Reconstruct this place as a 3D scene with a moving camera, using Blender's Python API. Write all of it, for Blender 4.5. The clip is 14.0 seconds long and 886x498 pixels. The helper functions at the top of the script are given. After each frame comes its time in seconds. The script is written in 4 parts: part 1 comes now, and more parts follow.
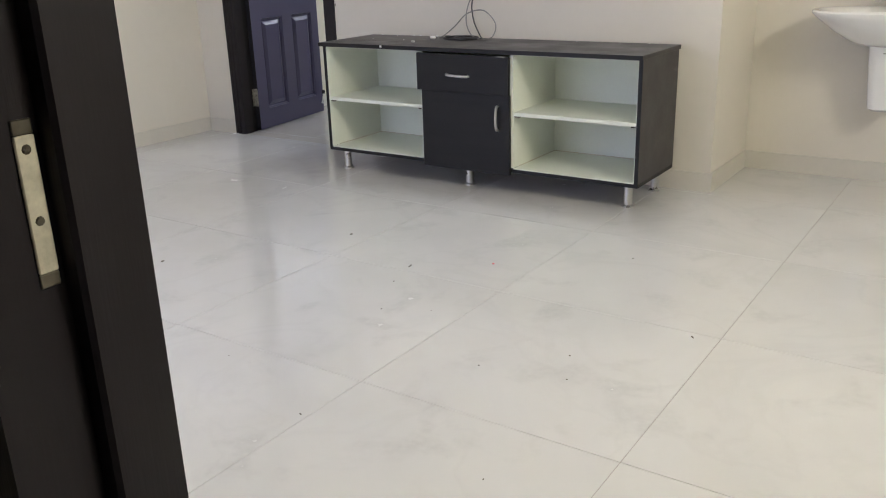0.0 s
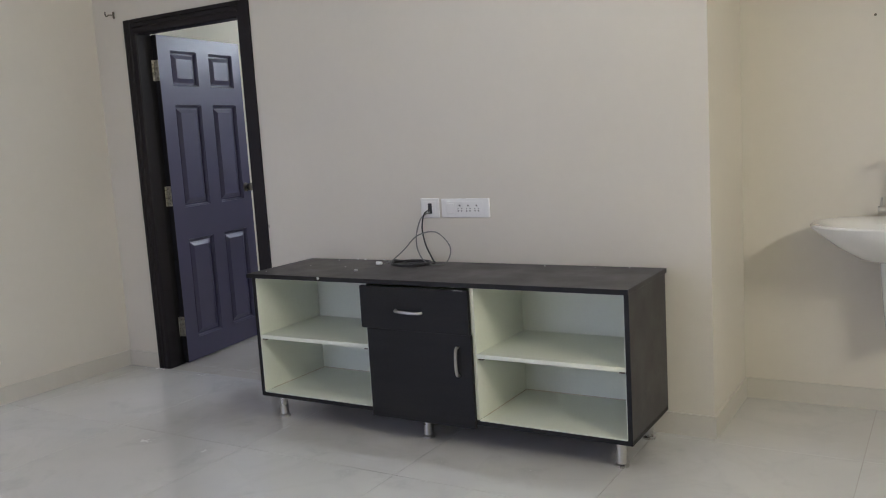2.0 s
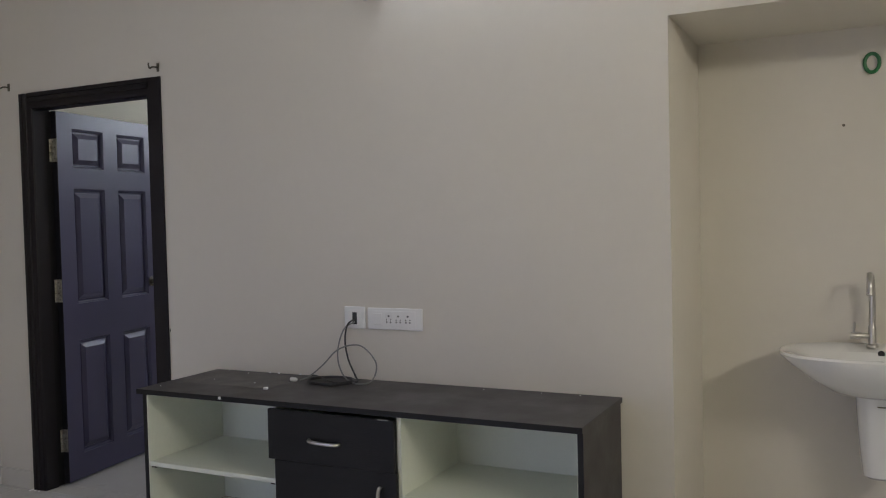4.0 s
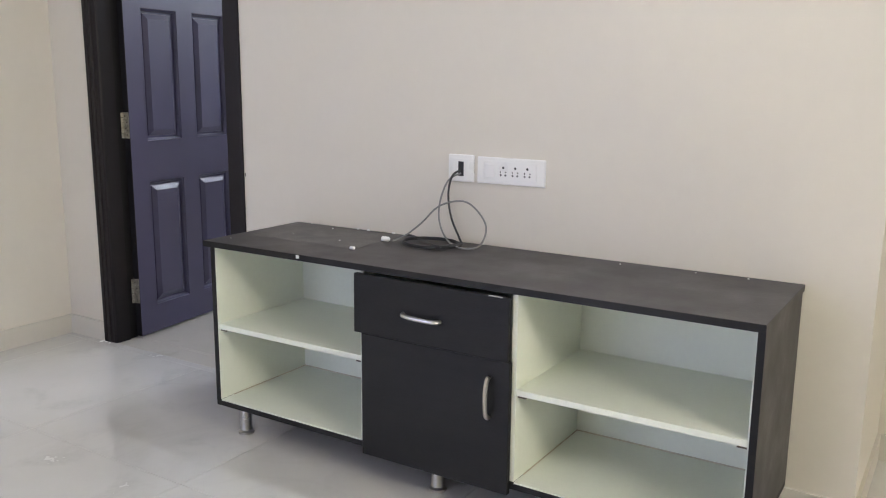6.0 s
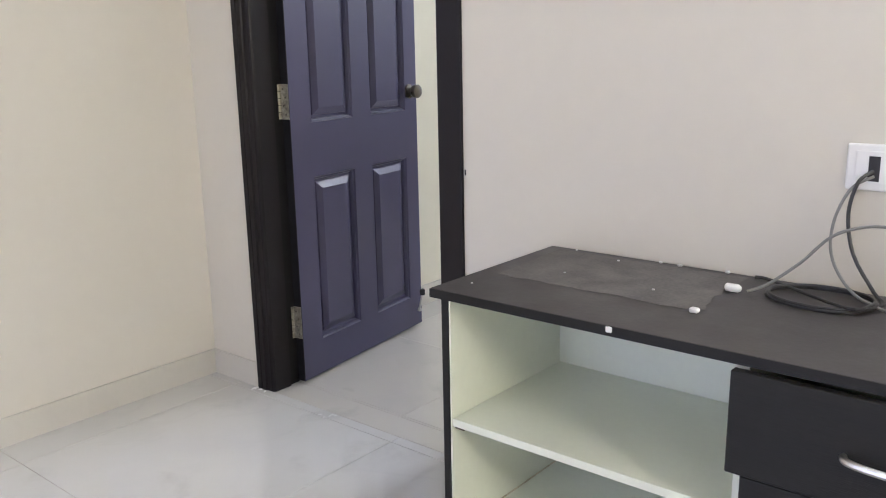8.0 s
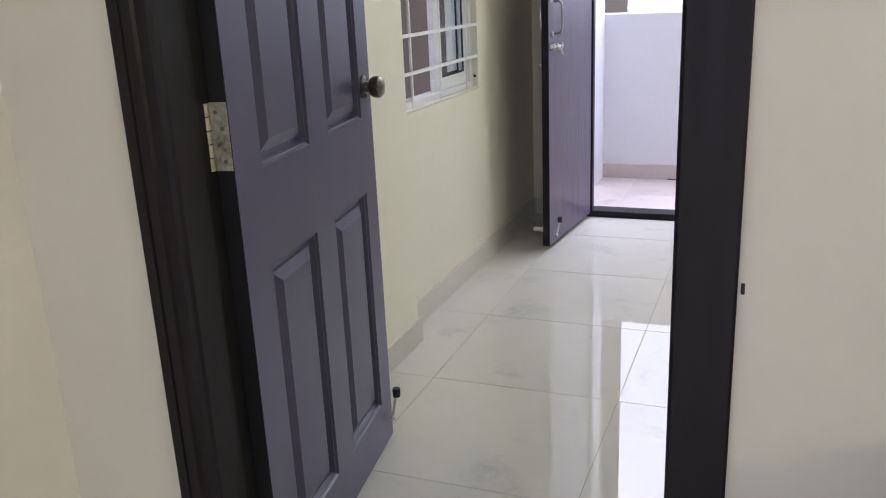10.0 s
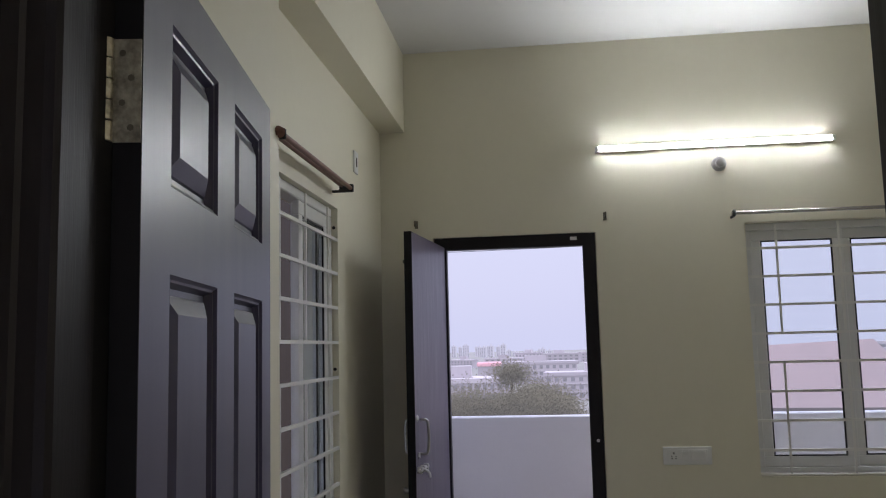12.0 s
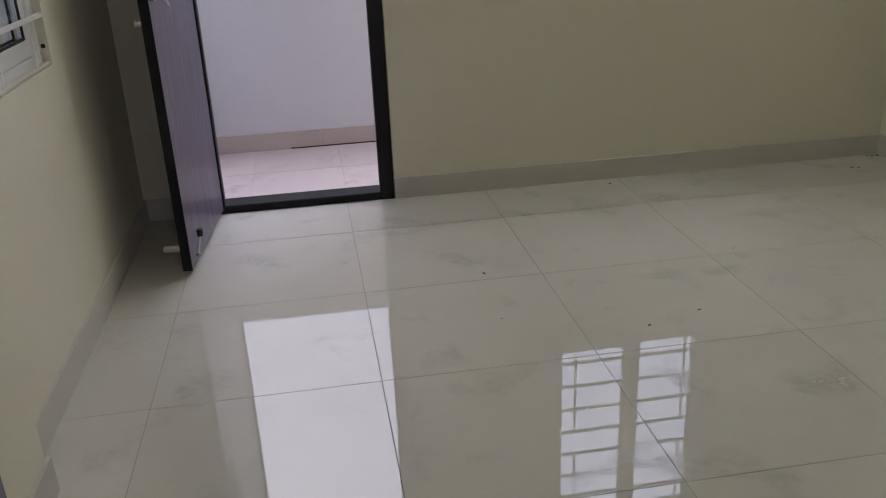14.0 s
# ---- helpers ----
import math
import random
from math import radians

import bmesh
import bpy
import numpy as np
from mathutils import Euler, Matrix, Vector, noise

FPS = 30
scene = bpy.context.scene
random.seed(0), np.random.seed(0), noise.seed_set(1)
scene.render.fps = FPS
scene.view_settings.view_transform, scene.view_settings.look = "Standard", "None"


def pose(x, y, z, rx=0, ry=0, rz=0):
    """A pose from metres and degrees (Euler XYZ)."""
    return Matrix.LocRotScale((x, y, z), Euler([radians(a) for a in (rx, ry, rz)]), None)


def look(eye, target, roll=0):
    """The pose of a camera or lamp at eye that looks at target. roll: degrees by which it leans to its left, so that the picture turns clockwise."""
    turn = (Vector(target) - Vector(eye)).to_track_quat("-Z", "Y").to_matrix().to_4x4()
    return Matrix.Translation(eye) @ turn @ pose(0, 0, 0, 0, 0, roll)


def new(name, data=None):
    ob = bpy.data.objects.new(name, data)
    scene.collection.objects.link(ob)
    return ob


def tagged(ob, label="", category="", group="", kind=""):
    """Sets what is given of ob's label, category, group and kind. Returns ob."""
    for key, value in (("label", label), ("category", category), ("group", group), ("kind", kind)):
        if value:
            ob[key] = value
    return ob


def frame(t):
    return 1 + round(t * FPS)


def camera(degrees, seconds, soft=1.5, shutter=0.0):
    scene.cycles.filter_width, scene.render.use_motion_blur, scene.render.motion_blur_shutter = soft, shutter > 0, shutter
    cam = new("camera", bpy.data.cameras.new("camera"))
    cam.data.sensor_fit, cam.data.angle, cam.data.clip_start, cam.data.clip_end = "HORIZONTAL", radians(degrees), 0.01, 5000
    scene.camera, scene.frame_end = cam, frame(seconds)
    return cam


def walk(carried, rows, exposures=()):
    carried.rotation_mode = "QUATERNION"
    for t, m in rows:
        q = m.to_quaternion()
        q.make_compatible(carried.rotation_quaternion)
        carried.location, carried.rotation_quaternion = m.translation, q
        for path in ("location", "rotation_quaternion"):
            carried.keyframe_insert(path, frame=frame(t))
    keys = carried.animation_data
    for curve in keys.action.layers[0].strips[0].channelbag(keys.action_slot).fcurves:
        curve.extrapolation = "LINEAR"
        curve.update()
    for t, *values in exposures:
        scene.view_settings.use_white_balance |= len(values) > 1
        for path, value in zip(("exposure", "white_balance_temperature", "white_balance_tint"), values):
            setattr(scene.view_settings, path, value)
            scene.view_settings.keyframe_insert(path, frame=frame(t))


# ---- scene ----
cam = camera(54.8, 14.0, 1.1)
PATH = [
    (0, (4.563, -4.132, 1.174), (3.494, -2.575, 0.515), -1.8),
    (0.5, (4.446, -3.928, 1.186), (3.437, -2.303, 0.606), -1.2),
    (1, (4.286, -3.772, 1.212), (3.278, -2.122, 0.703), -1.7),
    (1.5, (4.208, -3.646, 1.258), (3.202, -1.976, 0.808), -3.2),
    (2, (4.185, -3.473, 1.319), (3.157, -1.778, 1.053), -3.5),
    (2.5, (4.188, -3.386, 1.386), (3.159, -1.673, 1.299), -3.3),
    (2.7, (4.164, -3.387, 1.408), (3.151, -1.663, 1.415), -2.5),
    (4.8, (3.854, -2.824, 1.312), (3.01, -1.021, 1.119), -1.7),
    (5, (3.829, -2.789, 1.294), (2.929, -1.021, 1.039), -1.8),
    (5.5, (3.701, -2.64, 1.268), (2.656, -0.976, 0.894), -0.2),
    (6, (3.547, -2.534, 1.268), (2.5, -0.874, 0.881), 0.5),
    (6.5, (3.45, -2.37, 1.261), (2.292, -0.795, 0.838), 0.9),
    (7, (3.225, -2.213, 1.243), (1.927, -0.757, 0.8), 1.6),
    (7.5, (2.851, -2.074, 1.23), (1.594, -0.581, 0.794), 0.1),
    (7.7, (2.694, -1.99, 1.222), (1.434, -0.502, 0.779), -0.7),
    (9.8, (1.088, -1.193, 1.276), (0.283, 0.539, 0.683), -2.6),
    (10, (1.014, -1.141, 1.286), (0.302, 0.632, 0.696), -2.6),
    (10.5, (0.884, -0.967, 1.328), (0.269, 0.874, 0.845), -1.3),
    (11, (0.762, -0.872, 1.4), (0.219, 1.042, 1.201), 0.3),
    (11.5, (0.632, -0.812, 1.469), (0.288, 1.158, 1.533), -0.9),
    (12, (0.566, -0.787, 1.494), (0.328, 1.186, 1.724), -1.4),
    (12.5, (0.549, -0.734, 1.429), (0.406, 1.261, 1.431), -0.9),
    (12.7, (0.548, -0.676, 1.383), (0.444, 1.312, 1.19), -1.0),
    (13, (0.565, -0.525, 1.334), (0.497, 1.428, 0.909), -2.2),
    (13.5, (0.568, -0.366, 1.272), (0.642, 1.519, 0.608), -3.4),
    (14, (0.475, -0.157, 1.235), (0.749, 1.675, 0.48), -2.6),
]
EXPOSURES = [(0.0, 2.42, 5720, 8), (1.5, 2.45, 5610, 8), (2.0, 1.98, 5610, 8), (2.5, 1.58, 5640, 8), (2.7, 1.42, 5640, 8), (4.8, 1.47, 5720, 10),
             (5.2, 2.12, 5700, 10), (5.5, 2.4, 5680, 9), (6.0, 2.62, 5700, 9), (7.7, 2.85, 5720, 9), (9.8, 2.6, 6030, 6), (10.5, 1.85, 6080, 4), (11.0, 1.5, 6020, 5),
             (12.0, 0.98, 6130, 7), (12.5, 1.12, 6200, 8), (12.7, 1.2, 6250, 7), (13.5, 1.42, 6280, 7), (14.0, 1.46, 6380, 7)]
walk(cam, [(t, look(eye, target, roll)) for t, eye, target, roll in PATH], EXPOSURES)


# ---- world and sun: a bright hazy overcast sky ----
world = bpy.data.worlds.new("sky")
scene.world = world
world.use_nodes = True
wn, wl = world.node_tree.nodes, world.node_tree.links
wn.clear()
sky = wn.new("ShaderNodeTexSky")
sky.sky_type, sky.sun_disc = "NISHITA", False
sky.sun_elevation, sky.sun_rotation, sky.air_density, sky.dust_density = radians(48), radians(-20), 1.0, 6.0
haze = wn.new("ShaderNodeMix")
haze.data_type = "RGBA"
haze.inputs[0].default_value = 0.92
haze.inputs[7].default_value = (6.15, 5.95, 7.9, 1)
back = wn.new("ShaderNodeBackground")
back.inputs[1].default_value = 0.060
wout = wn.new("ShaderNodeOutputWorld")
wl.new(sky.outputs[0], haze.inputs[6])
# an overcast sky is far brighter overhead than in the haze at the horizon
coord, split, rise = wn.new("ShaderNodeTexCoord"), wn.new("ShaderNodeSeparateXYZ"), wn.new("ShaderNodeMapRange")
rise.interpolation_type = "SMOOTHSTEP"
rise.inputs[1].default_value, rise.inputs[3].default_value, rise.inputs[4].default_value = 0.2, 1.0, 4.6
lift = wn.new("ShaderNodeVectorMath")
lift.operation = "SCALE"
wl.new(coord.outputs["Generated"], split.inputs[0])
wl.new(split.outputs[2], rise.inputs[0])
wl.new(haze.outputs[2], lift.inputs[0])
wl.new(rise.outputs[0], lift.inputs["Scale"])
wl.new(lift.outputs[0], back.inputs[0])
wl.new(back.outputs[0], wout.inputs[0])
sun = new("sun", bpy.data.lights.new("sun", "SUN"))
sun.data.energy, sun.data.angle, sun.data.color = 0.5, radians(20), (1.0, 0.96, 0.9)
sun.matrix_world = look((6, -17, 20), (0, 0, 0))
TUBE, TUBE_L, TUBE_E = 85.0, 62.0, 165.0


# ---- materials ----
def mat(name, color, rough=0.5, metal=0.0, vary=0.06, scale=3.0, fine=60.0, bump=0.0, bump_scale=120.0, coat=0.0, stretch=(1, 1, 1), island=0.0, spec=0.5, rough_vary=0.08):
    """A painted or natural surface: two scales of tone, uneven gloss, fine relief."""
    m = bpy.data.materials.new(name)
    m.use_nodes = True
    n, l = m.node_tree.nodes, m.node_tree.links
    b = n["Principled BSDF"]
    b.inputs["Roughness"].default_value, b.inputs["Metallic"].default_value = rough, metal
    b.inputs["Coat Weight"].default_value = coat
    b.inputs["Specular IOR Level"].default_value = spec
    co, mp = n.new("ShaderNodeTexCoord"), n.new("ShaderNodeMapping")
    mp.inputs["Scale"].default_value = stretch
    l.new(co.outputs["Object"], mp.inputs[0])
    big, small = n.new("ShaderNodeTexNoise"), n.new("ShaderNodeTexNoise")
    big.inputs["Scale"].default_value, big.inputs["Detail"].default_value = scale, 4
    small.inputs["Scale"].default_value, small.inputs["Detail"].default_value = fine, 3
    l.new(mp.outputs[0], big.inputs[0])
    l.new(mp.outputs[0], small.inputs[0])
    add = n.new("ShaderNodeMath")
    add.operation = "MULTIPLY_ADD"
    add.inputs[1].default_value = 0.45
    l.new(small.outputs[0], add.inputs[0])
    l.new(big.outputs[0], add.inputs[2])
    ramp = n.new("ShaderNodeMapRange")
    ramp.inputs[1].default_value, ramp.inputs[2].default_value = 0.4, 1.05
    ramp.inputs[3].default_value, ramp.inputs[4].default_value = 1 - vary, 1 + vary
    l.new(add.outputs[0], ramp.inputs[0])
    mul = n.new("ShaderNodeVectorMath")
    mul.operation = "SCALE"
    mul.inputs[0].default_value = color
    l.new(ramp.outputs[0], mul.inputs["Scale"])
    last = mul.outputs[0]
    if island:
        info, mr = n.new("ShaderNodeObjectInfo"), n.new("ShaderNodeMapRange")
        mr.inputs[3].default_value, mr.inputs[4].default_value = 1 - island, 1 + island
        l.new(info.outputs["Random"], mr.inputs[0])
        m2 = n.new("ShaderNodeVectorMath")
        m2.operation = "SCALE"
        l.new(last, m2.inputs[0])
        l.new(mr.outputs[0], m2.inputs["Scale"])
        last = m2.outputs[0]
    l.new(last, b.inputs["Base Color"])
    rr = n.new("ShaderNodeMapRange")
    rr.inputs[1].default_value, rr.inputs[2].default_value = 0.3, 0.7
    rr.inputs[3].default_value, rr.inputs[4].default_value = max(0.02, rough - rough_vary), min(1, rough + rough_vary)
    l.new(big.outputs[0], rr.inputs[0])
    l.new(rr.outputs[0], b.inputs["Roughness"])
    if bump:
        bn, bt = n.new("ShaderNodeBump"), n.new("ShaderNodeTexNoise")
        bt.inputs["Scale"].default_value, bt.inputs["Detail"].default_value = bump_scale, 5
        bn.inputs["Strength"].default_value, bn.inputs["Distance"].default_value = bump, 0.002
        l.new(mp.outputs[0], bt.inputs[0])
        l.new(bt.outputs[0], bn.inputs["Height"])
        l.new(bn.outputs[0], b.inputs["Normal"])
    return m


def haze_glow(m, light, color=(0.62, 0.60, 0.72)):
    """Makes a material glow faintly, in place of air light before far things."""
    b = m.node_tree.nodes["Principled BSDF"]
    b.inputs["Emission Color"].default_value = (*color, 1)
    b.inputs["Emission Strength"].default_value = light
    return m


def emit(name, color, strength):
    m = bpy.data.materials.new(name)
    m.use_nodes = True
    b = m.node_tree.nodes["Principled BSDF"]
    b.inputs["Base Color"].default_value = (*color, 1)
    b.inputs["Emission Color"].default_value = (*color, 1)
    b.inputs["Emission Strength"].default_value = strength
    return m


def tile_mat(name, color, rough, island, dirt, vein=0.05):
    """Polished vitrified tile: cloudy body, faint veins, dry mop marks and dust that dull the gloss."""
    m = bpy.data.materials.new(name)
    m.use_nodes = True
    n, l = m.node_tree.nodes, m.node_tree.links
    b = n["Principled BSDF"]
    geo, info = n.new("ShaderNodeNewGeometry"), n.new("ShaderNodeObjectInfo")
    shift = n.new("ShaderNodeVectorMath")
    shift.operation = "MULTIPLY_ADD"
    l.new(info.outputs["Random"], shift.inputs[0])
    shift.inputs[1].default_value = (31, 17, 9)
    l.new(geo.outputs["Position"], shift.inputs[2])
    cloud, veins, mop, dust = (n.new("ShaderNodeTexNoise") for _ in range(4))
    cloud.inputs["Scale"].default_value, cloud.inputs["Detail"].default_value = 3.5, 6
    veins.inputs["Scale"].default_value, veins.inputs["Detail"].default_value, veins.inputs["Distortion"].default_value = 1.6, 7, 0.9
    mop.inputs["Scale"].default_value, mop.inputs["Detail"].default_value, mop.inputs["Distortion"].default_value = 4.0, 6, 0.5
    dust.inputs["Scale"].default_value, dust.inputs["Detail"].default_value = 38, 4
    l.new(shift.outputs[0], cloud.inputs[0])
    l.new(shift.outputs[0], veins.inputs[0])
    l.new(geo.outputs["Position"], mop.inputs[0])
    l.new(geo.outputs["Position"], dust.inputs[0])

    def rng(src, a, c, d, e):
        r = n.new("ShaderNodeMapRange")
        for k, v in enumerate((a, c, d, e)):
            r.inputs[k + 1].default_value = v
        l.new(src, r.inputs[0])
        return r.outputs[0]

    def times(a, c):
        k = n.new("ShaderNodeMath")
        k.operation = "MULTIPLY"
        l.new(a, k.inputs[0])
        l.new(c, k.inputs[1])
        return k.outputs[0]

    off = n.new("ShaderNodeMath")
    off.operation = "SUBTRACT"
    off.inputs[1].default_value = 0.5
    l.new(veins.outputs[0], off.inputs[0])
    ab = n.new("ShaderNodeMath")
    ab.operation = "ABSOLUTE"
    l.new(off.outputs[0], ab.inputs[0])
    tone = times(rng(cloud.outputs[0], 0.3, 0.7, 0.97, 1.03), rng(ab.outputs[0], 0.0, 0.03, 1 - vein, 1.0))
    tone = times(tone, rng(info.outputs["Random"], 0, 1, 1 - island, 1 + island))
    smear = times(rng(mop.outputs[0], 0.57, 0.72, 0, 1), rng(dust.outputs[0], 0.3, 0.6, 0.3, 1))
    tone = times(tone, rng(smear, 0, 1, 1.0, 1 - dirt))
    mul = n.new("ShaderNodeVectorMath")
    mul.operation = "SCALE"
    mul.inputs[0].default_value = color
    l.new(tone, mul.inputs["Scale"])
    l.new(mul.outputs[0], b.inputs["Base Color"])
    l.new(rng(smear, 0, 1, rough, rough + 0.30), b.inputs["Roughness"])
    b.inputs["IOR"].default_value = 1.68
    return m


def glass_mat(name, tint=(0.95, 0.97, 0.97)):
    m = bpy.data.materials.new(name)
    m.use_nodes = True
    n, l = m.node_tree.nodes, m.node_tree.links
    n.clear()
    out, tr, gl, mix, lw, curve = (n.new("ShaderNode" + k) for k in ("OutputMaterial", "BsdfTransparent", "BsdfGlossy", "MixShader", "LayerWeight", "Math"))
    tr.inputs[0].default_value = (*tint, 1)
    gl.inputs["Roughness"].default_value = 0.02
    lw.inputs[0].default_value = 0.25
    curve.operation, curve.inputs[1].default_value, curve.inputs[2].default_value = "MULTIPLY_ADD", 0.14, 0.02
    l.new(lw.outputs["Facing"], curve.inputs[0])
    l.new(curve.outputs[0], mix.inputs[0])
    l.new(tr.outputs[0], mix.inputs[1])
    l.new(gl.outputs[0], mix.inputs[2])
    l.new(mix.outputs[0], out.inputs[0])
    return m


PAINT = mat("cream wall paint", (0.670, 0.635, 0.555), 0.55, vary=0.025, scale=1.1, fine=25, bump=0.12, bump_scale=90)
CEIL = mat("ceiling paint", (0.67, 0.66, 0.64), 0.7, vary=0.02, scale=1.0, fine=20, bump=0.1, bump_scale=80)
# the same cream paint, yellowed and lightened to stand in for the bedroom's light
PAINT_TINTED = mat("cream paint tinted for bedroom light", (0.775, 0.738, 0.595), 0.55, vary=0.025, scale=1.1, fine=25, bump=0.12, bump_scale=90)
TILE = tile_mat("polished ivory tile", (0.605, 0.60, 0.570), 0.022, 0.012, 0.14, 0.03)
TILE_B = tile_mat("polished beige tile", (0.595, 0.57, 0.505), 0.012, 0.012, 0.22, 0.012)
TILE_OUT = tile_mat("balcony tile", (0.55, 0.47, 0.43), 0.35, 0.03, 0.3, 0.1)
GROUT = mat("grout", (0.38, 0.36, 0.32), 0.9, vary=0.25, scale=6, fine=80)
GROUT_B = mat("beige grout", (0.34, 0.31, 0.26), 0.8, vary=0.15, scale=6, fine=80)
GROUT_OUT = mat("dusty pink grout", (0.46, 0.38, 0.34), 0.9, vary=0.15, scale=6, fine=80)
SKIRT = mat("skirting tile", (0.60, 0.575, 0.51), 0.5, vary=0.04, scale=4, fine=50, island=0.02)
DOOR = mat("dark plum door enamel", (0.046, 0.041, 0.090), 0.36, vary=0.05, scale=2.5, fine=70, bump=0.03, bump_scale=60, stretch=(6, 6, 0.5), rough_vary=0.02, spec=0.6)
FRAME = mat("dark stained frame wood", (0.0110, 0.0088, 0.0105), 0.46, spec=0.25, vary=0.16, scale=4, fine=40, bump=0.12, bump_scale=45, stretch=(8, 8, 0.4))
LAMINATE = mat("plum brown laminate", (0.115, 0.095, 0.140), 0.38, vary=0.14, scale=5, fine=70, bump=0.25, bump_scale=60, stretch=(8, 8, 0.5))
EDGE = mat("black door edge", (0.007, 0.0065, 0.007), 0.55, spec=0.25, vary=0.2)
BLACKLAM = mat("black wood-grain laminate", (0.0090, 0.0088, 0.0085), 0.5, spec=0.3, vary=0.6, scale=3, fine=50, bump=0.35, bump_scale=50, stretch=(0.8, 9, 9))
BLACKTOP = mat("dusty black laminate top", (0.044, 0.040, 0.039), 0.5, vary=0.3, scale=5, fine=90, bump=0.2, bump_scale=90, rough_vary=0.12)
DUSTFILM = mat("grey dust film", (0.115, 0.108, 0.102), 0.75, vary=0.5, scale=14, fine=140)
MINT = mat("pale mint laminate", (0.77, 0.80, 0.69), 0.5, vary=0.04, scale=4, fine=60)
CHROME = mat("brushed steel", (0.58, 0.57, 0.54), 0.32, 1.0, vary=0.08, scale=12, fine=120)
STEEL_D = mat("tarnished steel", (0.17, 0.155, 0.12), 0.32, 1.0, vary=0.25, scale=20, fine=140, bump=0.2)
HINGE = mat("paint-splashed hinge steel", (0.33, 0.31, 0.24), 0.4, 0.6, vary=0.6, scale=40, fine=160, bump=0.4)
PLATE = mat("bare strike plate", (0.55, 0.52, 0.40), 0.55, 0.2, vary=0.3, scale=45, fine=160, bump=0.3)
PLASTIC = mat("white plastic", (0.82, 0.82, 0.80), 0.3, vary=0.015)
CREAMPL = mat("ivory plastic", (0.70, 0.68, 0.60), 0.35, vary=0.03)
HOLE = mat("socket hole", (0.02, 0.02, 0.022), 0.6)
RED = mat("red plastic", (0.55, 0.02, 0.05), 0.4)
RUBBER = mat("black rubber", (0.012, 0.012, 0.012), 0.6)
CABLE_B = mat("black cable", (0.025, 0.025, 0.026), 0.4)
CABLE_G = mat("grey cable", (0.20, 0.20, 0.19), 0.4)
CABLE_W = mat("white plug plastic", (0.75, 0.75, 0.72), 0.4)
UPVC = mat("white window plastic", (0.74, 0.74, 0.72), 0.32, vary=0.02)
GRILLE = mat("white enamel grille", (0.80, 0.79, 0.75), 0.4, vary=0.05, scale=8)
GLASS = glass_mat("window glass")
CERAMIC = mat("white glazed ceramic", (0.80, 0.80, 0.78), 0.08, vary=0.01, coat=0.4, rough_vary=0.02)
RENDER_W = mat("white outdoor paint", (0.66, 0.66, 0.69), 0.7, vary=0.03, scale=1.5, fine=30, bump=0.2)
RODSTEEL = mat("curtain rod steel", (0.55, 0.54, 0.52), 0.2, 1.0, vary=0.05)
RODBROWN = mat("brown curtain rod", (0.20, 0.095, 0.07), 0.35, 0.3, vary=0.1)
GREEN = mat("green plastic", (0.03, 0.16, 0.05), 0.4)
DIRT = mat("brown corner dirt", (0.56, 0.51, 0.39), 0.9, vary=0.4, scale=9, fine=60)
DEBRIS = mat("dry debris", (0.10, 0.08, 0.06), 0.9, vary=0.3)
TUBE_MAT = emit("lit tube", (1.0, 0.985, 1.0), TUBE)
TUBE_COOL = emit("lit white tube over the cabinet", (1.0, 0.975, 0.98), TUBE_L)
TUBE_EAST = emit("lit warm tube", (1.0, 0.86, 0.66), TUBE_E)


# ---- mesh helpers ----
def add_box(bm, x0, y0, z0, x1, y1, z1, bevel=0.0, seg=1):
    v = [bm.verts.new(p) for p in ((x0, y0, z0), (x1, y0, z0), (x1, y1, z0), (x0, y1, z0), (x0, y0, z1), (x1, y0, z1), (x1, y1, z1), (x0, y1, z1))]
    f = [bm.faces.new([v[i] for i in q]) for q in ((3, 2, 1, 0), (4, 5, 6, 7), (0, 1, 5, 4), (1, 2, 6, 5), (2, 3, 7, 6), (3, 0, 4, 7))]
    if bevel:
        bmesh.ops.bevel(bm, geom=list({e for k in f for e in k.edges}), offset=bevel, segments=seg, affect="EDGES", profile=0.5)
    return bm


def box(*a, bevel=0.0, seg=1):
    return add_box(bmesh.new(), *a, bevel=bevel, seg=seg)


def add_lathe(bm, profile, center=(0, 0, 0), axis="z", steps=20):
    """Turns a profile of (radius, height) about an axis."""
    rings = []
    for r, h in profile:
        ring = []
        for k in range(steps):
            a = 2 * math.pi * k / steps
            p = (r * math.cos(a), r * math.sin(a), h)
            p = {"z": p, "x": (p[2], p[0], p[1]), "y": (p[1], p[2], p[0])}[axis]
            ring.append(bm.verts.new(Vector(p) + Vector(center)))
        rings.append(ring)
    for a, b in zip(rings, rings[1:]):
        for k in range(steps):
            bm.faces.new((a[k], a[(k + 1) % steps], b[(k + 1) % steps], b[k]))
    bm.faces.new(rings[0][::-1])
    bm.faces.new(rings[-1])
    return bm


def lathe(*a, **k):
    return add_lathe(bmesh.new(), *a, **k)


def extrude_profile(points, z0, z1, bm=None):
    """A closed outline in x, y raised from z0 to z1."""
    bm = bm or bmesh.new()
    lo, hi = [bm.verts.new((x, y, z0)) for x, y in points], [bm.verts.new((x, y, z1)) for x, y in points]
    k = len(points)
    for i in range(k):
        bm.faces.new((lo[i], lo[(i + 1) % k], hi[(i + 1) % k], hi[i]))
    bm.faces.new(lo[::-1])
    bm.faces.new(hi)
    return bm


